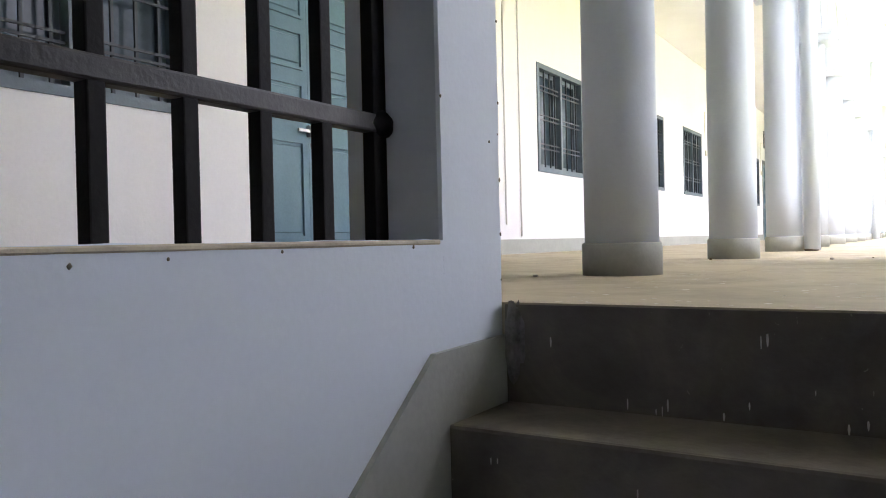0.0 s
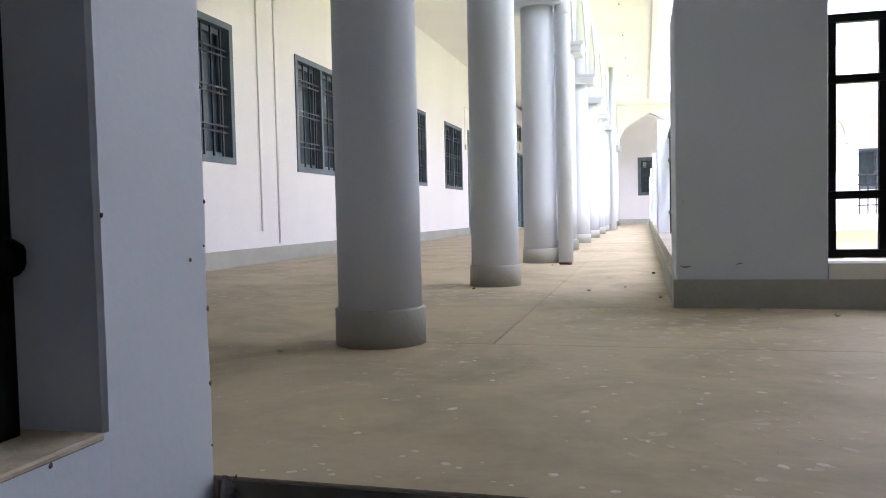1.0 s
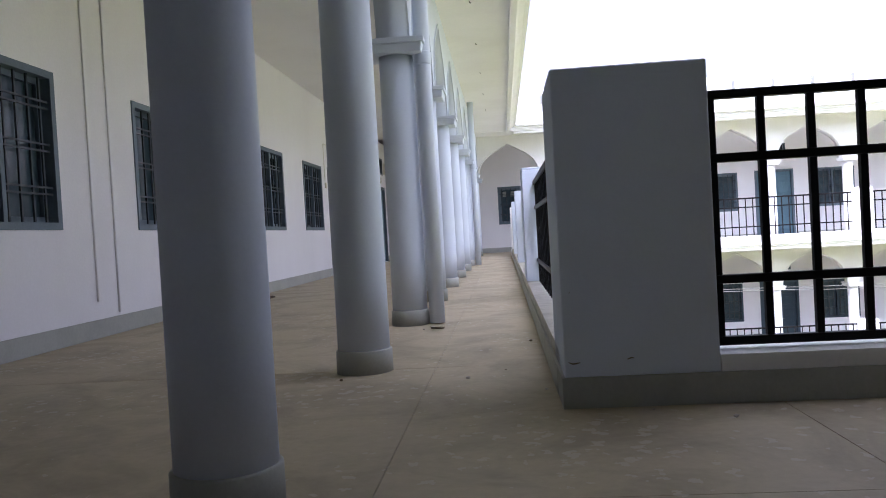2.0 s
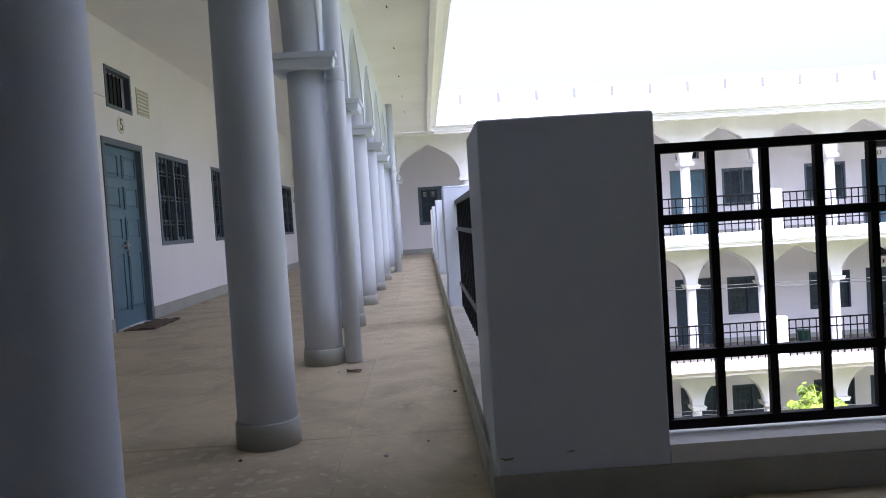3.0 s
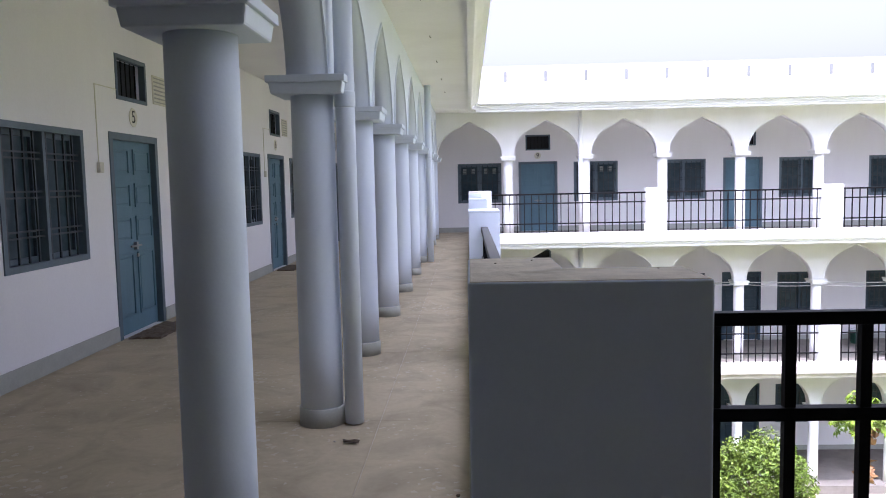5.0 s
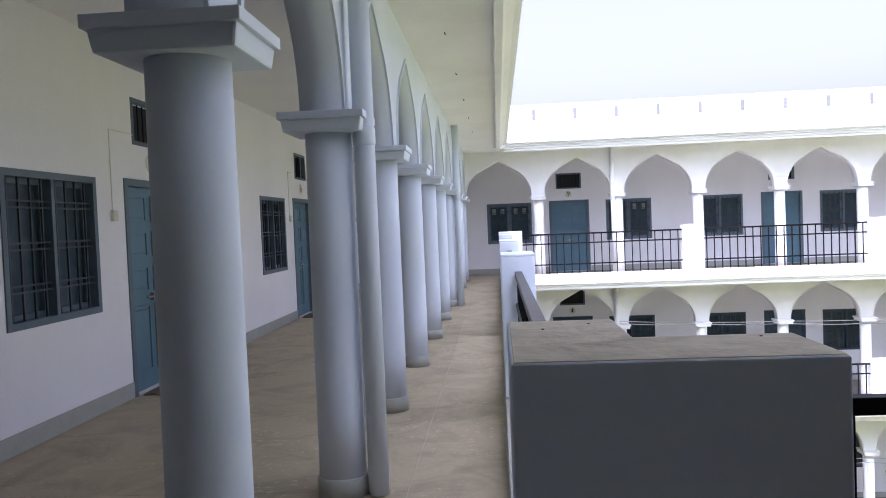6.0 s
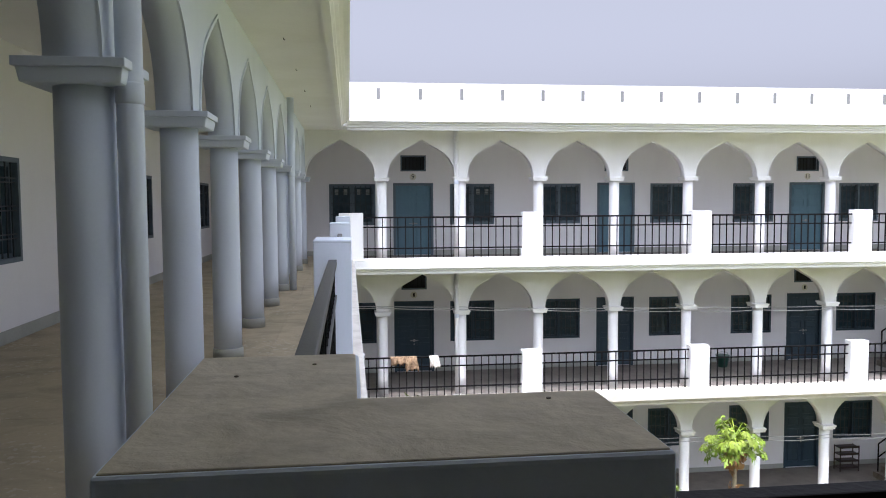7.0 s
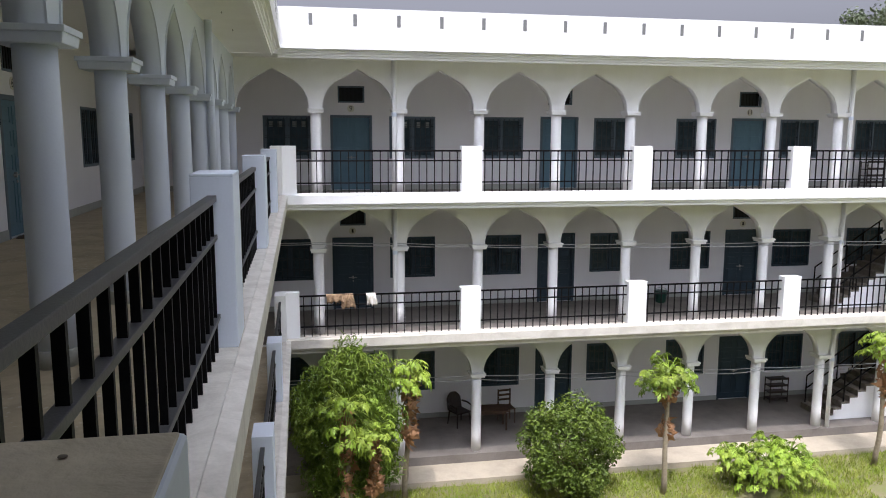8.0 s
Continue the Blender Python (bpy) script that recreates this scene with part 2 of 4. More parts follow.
def mesh_object(name, bm, mat, m=None):
    me = bpy.data.meshes.new(name)
    if m is not None:
        bm.transform(m)
    bm.to_mesh(me)
    bm.free()
    me.materials.append(mat)
    return new(name, me)


def part(name, bm, mat, parent, label=""):
    ob = mesh_object(name, bm, mat)
    ob.parent = parent
    return tagged(ob, label) if label else ob


def structure(name, bm, mat, label, category, m=None):
    return tagged(mesh_object(name, bm, mat, m), label, category, kind="structure")


def thing(name, label, category, group=""):
    return tagged(new(name), label, category, group)


def wall_panel(u_range, v_range, holes, thick, m):
    """A wall in the plane of local x and z, its face at y = 0 and its body behind it, with openings right through."""
    us = sorted({*u_range, *(h[0] for h in holes), *(h[1] for h in holes)})
    vs = sorted({*v_range, *(h[2] for h in holes), *(h[3] for h in holes)})
    bm = bmesh.new()
    solid = {}
    for i in range(len(us) - 1):
        for j in range(len(vs) - 1):
            cu, cv = (us[i] + us[i + 1]) / 2, (vs[j] + vs[j + 1]) / 2
            solid[i, j] = not any(h[0] < cu < h[1] and h[2] < cv < h[3] for h in holes)
    grid = {}

    def vert(i, j, k):
        if (i, j, k) not in grid:
            grid[i, j, k] = bm.verts.new((us[i], thick * k, vs[j]))
        return grid[i, j, k]
    for (i, j), s in solid.items():
        if not s:
            continue
        bm.faces.new([vert(*c) for c in ((i, j, 0), (i + 1, j, 0), (i + 1, j + 1, 0), (i, j + 1, 0))])
        bm.faces.new([vert(*c) for c in ((i, j, 1), (i, j + 1, 1), (i + 1, j + 1, 1), (i + 1, j, 1))])
        for di, dj, e in ((-1, 0, ((i, j), (i, j + 1))), (1, 0, ((i + 1, j + 1), (i + 1, j))), (0, -1, ((i + 1, j), (i, j))), (0, 1, ((i, j + 1), (i + 1, j + 1)))):
            if not solid.get((i + di, j + dj), False):
                (a, b), (c, d) = e
                bm.faces.new([vert(a, b, 0), vert(c, d, 0), vert(c, d, 1), vert(a, b, 1)])
    bmesh.ops.recalc_face_normals(bm, faces=bm.faces[:])
    bm.transform(m)
    return bm


# ---- the plan: two wings of one building, each in its own frame (x along, y = 0 at the room wall, courtyard towards -y) ----
S = 3.455                                  # storey height
NEAR = pose(-3.54, 0, 0, 0, 0, 90)         # gallery that the camera looks along
FAR = pose(0, 21.65, 0)                    # gallery across the courtyard
COL_Y = -2.578                             # column line
NEAR_COLS = [-0.975 + 2.0 * i for i in range(11)]
FAR_COLS = [1.07 + 2.06 * i for i in range(10)]
NEAR_DOORS = [-0.32, 5.73, 11.76, 17.8]
FAR_DOORS = [1.52, 7.64, 13.78, 19.92]
CEIL_Z = 3.37
GROUND = -7.3


def openings(doors, lo, hi):
    holes = []
    for d in doors:
        for h in ((d, d + 1.17, 0.0, 2.1), (d - 1.84, d - 0.52, 0.885, 2.075), (d + 1.66, d + 2.98, 0.885, 2.075), (d + 0.22, d + 0.96, 2.44, 2.90)):
            if h[0] > lo and h[1] < hi:
                holes.append(h)
    return holes


def shift(holes, dz):
    return [(a, b, c + dz, d + dz) for a, b, c, d in holes]


def arch_curve(half, n=10):
    """Half of a four-centred arch, from the springing to the apex: (offset from the middle, height)."""
    r, th = half - 0.08, radians(61)
    pts = [(half - r + r * math.cos(th * i / n), r * math.sin(th * i / n)) for i in range(n + 1)]
    x, z = pts[-1]
    t = x / math.sin(th)
    return pts + [(x * 0.5, z + t * 0.5 * math.cos(th)), (0.0, z + t * math.cos(th))]


def arcade(cols, z0, top, m, thick=0.24, spring=2.19, leg=0.16):
    """The wall over the columns, with an arch from each to the next."""
    bm = bmesh.new()
    for side in (-1, 1):
        y = COL_Y + side * thick / 2
        for a, b in zip(cols, cols[1:]):
            c, half = (a + b) / 2, (b - a) / 2 - leg
            cur = arch_curve(half)
            for s in (-1, 1):
                prev = None
                end = a if s < 0 else b
                for x, h in cur:
                    low = bm.verts.new((c + s * x, y, z0 + spring + h))
                    hi = bm.verts.new((c + s * x, y, z0 + top))
                    if prev:
                        bm.faces.new((prev[0], low, hi, prev[1]))
                    else:
                        e0, e1 = bm.verts.new((end, y, z0 + spring)), bm.verts.new((end, y, z0 + top))
                        bm.faces.new((e0, low, hi, e1))
                    prev = (low, hi)
    for a, b in zip(cols, cols[1:]):
        c, half = (a + b) / 2, (b - a) / 2 - leg
        cur = arch_curve(half)
        for s in (-1, 1):
            pts = [(c + s * x, z0 + spring + h) for x, h in cur]
            for (xa, za), (xb, zb) in zip(pts, pts[1:]):
                y0, y1 = COL_Y - thick / 2, COL_Y + thick / 2
                f = bm.faces.new([bm.verts.new(q) for q in ((xa, y0, za), (xb, y0, zb), (xb, y1, zb), (xa, y1, za))])
                f.smooth = True
            end = a if s < 0 else b
            xs = sorted((end, c + s * half))
            box(bm, xs[0], xs[1], COL_Y - thick / 2 + 0.003, COL_Y + thick / 2 - 0.003, z0 + spring, z0 + spring + 0.01)
    bmesh.ops.remove_doubles(bm, verts=bm.verts[:], dist=0.0005)
    for a, b in zip(cols, cols[1:]):
        c, half = (a + b) / 2, (b - a) / 2 - leg
        for s in (-1, 1):
            pts = [(c + s * x, z0 + spring + h) for x, h in arch_curve(half)]
            outer = [(c + s * (x + 0.028 * (x / half) ** 0.5), z0 + spring + h + 0.03 * (1 - (x / half) ** 3)) for x, h in arch_curve(half)]
            y0, y1 = COL_Y - thick / 2 - 0.014, COL_Y - thick / 2 + 0.004
            for i in range(len(pts) - 1):
                q = [pts[i], pts[i + 1], outer[i + 1], outer[i]]
                f0 = [bm.verts.new((x, y0, z)) for x, z in q]
                f1 = [bm.verts.new((x, y1, z)) for x, z in q]
                bm.faces.new(f0)
                for u in (0, 2):
                    bm.faces.new((f0[u], f0[u + 1], f1[u + 1], f1[u]))
    bmesh.ops.remove_doubles(bm, verts=bm.verts[:], dist=0.0005)
    bmesh.ops.recalc_face_normals(bm, faces=bm.faces[:])
    bm.transform(m)
    return bm


def wing(tag, m, cols, doors, lo, hi, col_group):
    for k in range(3):
        z0 = -S * k
        level = ("top", "middle", "ground")[k]
        detailed = k == 0 or tag == "far"
        holes = shift(openings(doors, lo, hi), z0) if detailed else []
        structure("wall_%s_%s" % (tag, level), wall_panel((lo, hi), (z0 - 0.085, z0 + CEIL_Z), holes, 0.24, m), WALL, "off-white washed plaster gallery wall with door and window openings", "wall")
        # black sheet in place of the rooms: their darkness is its colour
        structure("trim_room_shade_%s_%s" % (tag, level), boxes((lo, hi, 0.5, 0.52, z0, z0 + CEIL_Z)), ROOM_SHADE, "black sheet standing in for the unlit rooms behind the gallery wall", "wall", m)
        bm = bmesh.new()
        spans = [lo] + [q for d in doors for q in (d - 0.01, d + 1.18)] + [hi]
        for a, b in zip(spans[::2], spans[1::2]):
            if b - a > 0.05:
                box(bm, max(a, lo), min(b, hi), -0.014, 0.02, z0 + 0.002, z0 + 0.15)
        structure("baseboard_%s_%s" % (tag, level), bm, SKIRT, "grey painted cement skirting along the gallery wall", "baseboard", m)
        # slab with edge: kerb, sloped ledge, fascia and drip mould
        if k < 2:
            prof = [(-3.54, z0 - 0.085), (-3.54, z0 + 0.183), (-3.80, z0 + 0.183), (-3.80, z0 + 0.165), (-3.90, z0 + 0.15), (-3.90, z0 - 0.06), (-3.84, z0 - 0.07), (-3.84, z0 - 0.12), (-3.80, z0 - 0.13), (-3.80, z0 - 0.20), (-3.70, z0 - 0.20), (-3.70, z0 - 0.085)]
            a0, a1 = (-0.02 if tag == "far" else 0.26, hi)
            if tag == "near":
                a1 = 17.87
            structure("trim_edge_%s_%s" % (tag, level), extrude_profile(prof, a0, a1), WEATHER if tag == "near" else (CREAM if k else WHITE), "weathered white kerb and moulded slab edge of the gallery", "kerb", m)
            structure("baseboard_kerb_%s_%s" % (tag, level), boxes((a0, a1, -3.538, -3.526, z0 + 0.002, z0 + 0.12)), SKIRT, "grey painted skirting on the kerb", "baseboard", m)
        # arcade over the columns
        if k == 0 or tag == "far":
            ends = list(cols)
            if tag == "far":
                ends = [cols[0] - 2.06] + ends
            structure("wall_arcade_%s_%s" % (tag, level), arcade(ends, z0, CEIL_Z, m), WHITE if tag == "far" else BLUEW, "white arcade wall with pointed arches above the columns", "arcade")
        c0, c1 = (lo if k == 0 else 0.0, 17.95) if tag == "near" else (-3.78, hi)
        structure("ceiling_%s_%s" % (tag, level), boxes((c0, c1 if tag == "far" else 21.65, COL_Y, 0.24, z0 + CEIL_Z, z0 + CEIL_Z + 0.08)) if tag == "near" else boxes((COL_Y - 3.54 + 5.14, c1, COL_Y, 0.24, z0 + CEIL_Z, z0 + CEIL_Z + 0.08)), WALL, "washed gallery ceiling", "ceiling", m)
        structure("ceiling_eave_%s_%s" % (tag, level), boxes((c0, c1, -3.66, COL_Y - 0.002, z0 + CEIL_Z, z0 + CEIL_Z + 0.08)), CEIL, "cream washed eave soffit", "ceiling", m)


def roof_edge(m, a0, a1, tag):
    prof = [(-3.56, CEIL_Z), (-3.56, 3.29), (-3.64, 3.29), (-3.64, 3.34), (-3.67, 3.35), (-3.67, 3.40), (-3.71, 3.41), (-3.71, 3.44), (-3.75, 3.45), (-3.75, 3.475), (-3.82, 3.48), (-3.82, 3.54), (-3.79, 3.55), (-3.79, 4.40), (-3.65, 4.42), (-3.63, 4.40), (-3.63, 3.46)]
    ob = structure("trim_parapet_%s" % tag, extrude_profile(prof, a0, a1, None), WHITE, "white roof parapet with moulded cornice", "parapet", m)
    # no recess is cut: grey strips on the face carry the slots' shade
    slots = bmesh.new()
    a = 0.93
    while a < a1:
        box(slots, a, a + 0.085, -3.796, -3.77, 4.0, 4.27)
        a += 1.007
    structure("trim_slots_%s" % tag, slots, SLOT, "narrow grey strips standing for shaded drain slots in the parapet", "slots", m)
    return ob


wing("near", NEAR, NEAR_COLS, NEAR_DOORS, -8.0, 21.65, "columns of the gallery")
wing("far", FAR, FAR_COLS, FAR_DOORS, -3.54, 24.0, "columns across the court")
roof_edge(NEAR, 0.26, 17.87, "near")
roof_edge(FAR, 0.22, 24.0, "far")

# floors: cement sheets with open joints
def cement_floor(name, label, xs, ys, z, thick=0.12, mat=FLOOR_SHADED):
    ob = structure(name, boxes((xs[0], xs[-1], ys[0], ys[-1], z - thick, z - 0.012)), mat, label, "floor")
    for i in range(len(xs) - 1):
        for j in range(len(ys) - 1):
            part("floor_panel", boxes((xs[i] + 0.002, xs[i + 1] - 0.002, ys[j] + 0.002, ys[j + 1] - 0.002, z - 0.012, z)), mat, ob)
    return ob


ys_near = [-0.97 + 2.003 * i for i in range(12)]
ys_near[-1] = 21.65
def floor_rects(name, label, rects, z, thick=0.12):
    ob = None
    for x0, x1, y0, y1 in rects:
        if ob is None:
            xs, ys = [r[0] for r in rects] + [r[1] for r in rects], [r[2] for r in rects] + [r[3] for r in rects]
            ob = structure(name, boxes((min(xs), max(xs), min(ys), min(ys) + 0.5, z - thick, z - 0.014)), CEMENT, label, "floor")
        part("floor_panel", boxes((x0 + 0.0015, x1 - 0.0015, y0 + 0.0015, y1 - 0.0015, z - 0.1, z)), CEMENT, ob)
    return ob


rects = [(-3.54, 0.8, -2.255, -0.97), (0.8, 3.4, -2.255, -0.97), (-3.54, -0.59, -0.97, 1.03), (-0.59, 0.8, -0.97, 0.0), (0.8, 3.4, -0.97, 0.0), (-0.59, 0.0, 0.0, 1.03)]
rects += [(a, b, ys_near[i], ys_near[i + 1]) for i in range(1, 11) for a, b in ((-3.54, -0.59), (-0.59, 0.0))]
floor_rects("floor_near_top", "worn brown-grey cement gallery floor with thin joints", rects, 0.0)
# unseen wall and floor, added to keep ground light out of the stairwell
structure("wall_stairwell_north", boxes((-0.8, 2.5, -2.24, -2.0, -3.4, -0.12)), LIGHT_STOP, "unseen dark wall below the landing, added to stop light leaking in", "wall")
structure("floor_stairwell", boxes((-1.1, 2.5, -8.0, -2.0, -3.5, -3.4)), CEMENT, "unseen stairwell floor added to stop light from below", "floor")
structure("floor_landing_back", boxes((-3.54, -1.04, -8.0, -2.258, -0.12, 0.0)), CEMENT, "cement corridor floor behind the stair wall", "floor")
structure("floor_near_middle", boxes((-3.54, 0.0, 0.0, 17.9, -S - 0.12, -S)), CEMENT, "cement floor of the middle gallery", "floor")
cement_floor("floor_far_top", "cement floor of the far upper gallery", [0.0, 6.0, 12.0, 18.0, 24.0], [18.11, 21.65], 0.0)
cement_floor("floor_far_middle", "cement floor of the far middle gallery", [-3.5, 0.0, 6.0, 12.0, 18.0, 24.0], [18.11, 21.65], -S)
structure("floor_far_ground", boxes((-3.5, 24.0, 18.80, 21.65, GROUND - 0.3, -2 * S)), FLOOR_SHADED, "cement ground-floor veranda with a low plinth", "floor")
structure("pavement", boxes((-3.5, 24.0, 17.80, 18.80, GROUND - 0.3, -7.14)), WALK, "sandy cement path along the veranda", "path")

# round columns with plinth, shaft and two-step capital
def column(group, label, paint):
    e = thing("column", label, "column", group)
    if paint == BLUEW:
        part("plinth", lathe([(0.147, 0), (0.147, 0.114), (0.142, 0.12), (0.137, 0.12)], 40), SKIRT, e, "grey painted round plinth")
    part("shaft", lathe([(0.136, 0.118 if paint == BLUEW else 0.0), (0.136, 0.5), (0.134, 1.4), (0.132, 2.085)], 40), paint, e)
    bm = boxes((-0.193, 0.193, -0.226, 0.226, 2.078, 2.148))
    for v in bm.verts:
        if v.co.z < 2.1:
            v.co.x, v.co.y = v.co.x * 0.95, v.co.y * 0.95
    cap = part("capital", bev(bm, 0.01, 2), paint, e)
    part("abacus", boxes((-0.208, 0.208, -0.24, 0.24, 2.146, 2.188), bevel=0.005), paint, cap)
    return e


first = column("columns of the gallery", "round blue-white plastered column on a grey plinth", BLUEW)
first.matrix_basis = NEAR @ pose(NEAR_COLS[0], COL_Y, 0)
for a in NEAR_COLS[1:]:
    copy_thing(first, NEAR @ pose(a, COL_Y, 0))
second = column("columns across the court", "round white plastered column with a square capital", WHITE)
second.matrix_basis = FAR @ pose(FAR_COLS[0], COL_Y, 0)
for k in range(3):
    for a in ([FAR_COLS[0] - 2.06] if k else []) + FAR_COLS:
        if k or a != FAR_COLS[0]:
            copy_thing(second, FAR @ pose(a, COL_Y, -S * k))

# rail pillars
def rail_pillar(w, d, label, group, paint):
    e = thing("rail_pillar", label, "pillar", group)
    part("shaft", boxes((0, w, 0, d, 0.0, 1.085), bevel=0.008), paint, e)
    part("cap", boxes((-0.001, w + 0.001, -0.001, d + 0.001, 1.083, 1.105), bevel=0.007), paint, e)
    return e


rp = rail_pillar(0.5, 0.26, "blue-white plastered rail pillar on the gallery kerb", "rail pillars", BLUEW)
wp = rail_pillar(0.5, 0.26, "bright white rail pillar across the court", "rail pillars across the court", WHITE)
wp.matrix_basis = FAR @ pose(4.50, -3.80, 0.183)
rp.matrix_basis = NEAR @ pose(4.57, -3.80, 0.183)
for k in range(2):
    for a in (4.57, 8.98, 13.4):
        if k or a != 4.57:
            copy_thing(rp, NEAR @ pose(a, -3.80, 0.183 - S * k))
    for a in (4.50, 8.90, 13.32, 17.73, 22.1)[0 if k else 1:]:
        copy_thing(wp, FAR @ pose(a, -3.80, 0.183 - S * k))


def corner_pillar(name, label, pts, z0, z1, m, paint=BLUEW, top=COPING):
    """An L-shaped pillar of masonry with a cement coping."""
    e = thing(name, label, "pillar")
    def inset(pts, d):
        n = len(pts)
        out = []
        for i in range(n):
            p, q, r = Vector(pts[i - 1]), Vector(pts[i]), Vector(pts[(i + 1) % n])
            e0, e1 = (q - p).normalized(), (r - q).normalized()
            turn = 1 if sum(pts[k][0] * pts[(k + 1) % n][1] - pts[(k + 1) % n][0] * pts[k][1] for k in range(n)) > 0 else -1
            out.append(tuple(q + turn * d * (Vector((-e0.y, e0.x)) + Vector((-e1.y, e1.x)))))
        return out
    for nm, za, zb, mat, grow in (("shaft", z0, z1 - 0.002, paint, 0.0), ("coping", z1 - 0.009, z1, top, 0.002)):
        bm = bmesh.new()
        a = [bm.verts.new((x, y, za)) for x, y in (inset(pts, 0.0055) if nm == "coping" else pts)]
        f = bm.faces.new(a)
        r = bmesh.ops.extrude_face_region(bm, geom=[f])
        bmesh.ops.translate(bm, verts=[v for v in r["geom"] if isinstance(v, bmesh.types.BMVert)], vec=(0, 0, zb - za))
        bmesh.ops.recalc_face_normals(bm, faces=bm.faces[:])
        bev(bm, 0.0025 if nm == "coping" else 0.007, 3)
        part(nm, bm, mat, e, "stained grey cement coping" if nm == "coping" and top == COPING else "")
    e.matrix_basis = m
    return e


L = [(0, 0), (0.58, 0), (0.58, 0.26), (0.26, 0.26), (0.26, 0.56), (0, 0.56)]
cp = corner_pillar("corner_pillar", "blue-white L-shaped corner pillar with cement coping", L, 0.0, 1.29, pose(0, 0, 0))
for pts in ([(0.015, 0.178), (0.03, 0.171), (0.045, 0.172), (0.06, 0.176)], [(0.235, 0.181), (0.25, 0.186), (0.262, 0.185)], [(0.03, 0.44), (0.033, 0.446)]):
    bm = bmesh.new()
    tube(bm, [(x, -0.0005, z) for x, z in pts], [0.0012] + [0.0028] * (len(pts) - 2) + [0.001], 5)
    part("crack", bm, STEP, cp)
bmk = boxes((-0.012, 14.0, -0.012, 0.0, 0.002, 0.12))
structure("baseboard_landing", bmk, SKIRT, "grey painted skirting on the landing kerb", "baseboard")
structure("baseboard_pillar", boxes((-0.012, 0.0, 0.0, 0.26, 0.002, 0.12)), SKIRT, "grey painted skirting on the corner pillar", "baseboard")
prof = [(0.0, -0.085), (0.0, 0.183), (0.26, 0.183), (0.26, 0.165), (0.36, 0.15), (0.36, -0.06), (0.32, -0.075), (0.26, -0.15), (0.26, -0.2), (0.16, -0.2), (0.16, -0.085)]
structure("trim_edge_landing", extrude_profile(prof, 0.582, 14.0), WHITE, "white kerb and slab edge of the landing", "kerb")
for k in range(2):
    corner_pillar("corner_pillar", "white L-shaped corner pillar of the far railing", [(0.0, 0.26), (0.58, 0.26), (0.58, 0.0), (0.26, 0.0), (0.26, -0.3), (0.0, -0.3)][::-1], 0.183, 1.29, pose(0, 17.85, -S * k), WHITE, WHITE)


# railings
def railing(length, label, group, step, mat, rails, low, w, vertical=0.02):
    e = thing("railing", label, "railing", group)
    for i, z in enumerate(rails):
        h = 0.02 if i == len(rails) - 1 else 0.016
        ww = w * 1.1 if i == len(rails) - 1 else w
        part("rail", boxes((0, length, -ww, ww, z - h, z + h), bevel=0.005), mat, e)
    n = int(length / step)
    me = None
    for i in range(n):
        x = (i + 0.5) * length / n
        if me is None:
            ob = part("bar", boxes((-vertical / 2, vertical / 2, -0.016, 0.016, low, rails[-1] - 0.02)), IRON, e)
            me = ob.data
        else:
            ob = new("bar", me)
            ob.parent = e
        ob.location = (x, 0, 0)
    return e


def rails_along(m, posts, y, dz, label, group, step, mat, rails, w):
    for a, b in posts:
        railing(b - a, label, group, step, mat, rails, 0.183, w).matrix_basis = m @ pose(a, y, dz)


for k in range(2):
    rails_along(NEAR, [(0.56, 4.57), (5.07, 8.98), (9.48, 13.4), (13.9, 17.55)], -3.67, -S * k, "black iron railing between white pillars on the kerb", "railings of the gallery", 0.2, RAILGREY, (0.39, 0.895, 1.134), 0.026)
    rails_along(FAR, [(0.58, 4.50), (5.0, 8.90), (9.40, 13.32), (13.82, 17.73), (18.23, 22.1)], -3.67, -S * k, "black iron railing between white pillars across the court", "railings across the court", 0.18, IRON, (0.42, 0.94, 1.175), 0.02)

g = thing("landing_grille", "heavy black iron grille on the landing kerb", "grille")
for z in (0.215, 0.455, 0.925, 1.17):
    part("rail", boxes((0, 5.3, -0.018, 0.018, z - 0.017, z + 0.017), bevel=0.003), IRON, g)
for i in range(28):
    part("bar", boxes((0.035 + 0.1875 * i - 0.014, 0.035 + 0.1875 * i + 0.014, -0.012, 0.012, 0.2, 1.17)), IRON, g)
g.matrix_basis = pose(0.585, 0.13, 0)


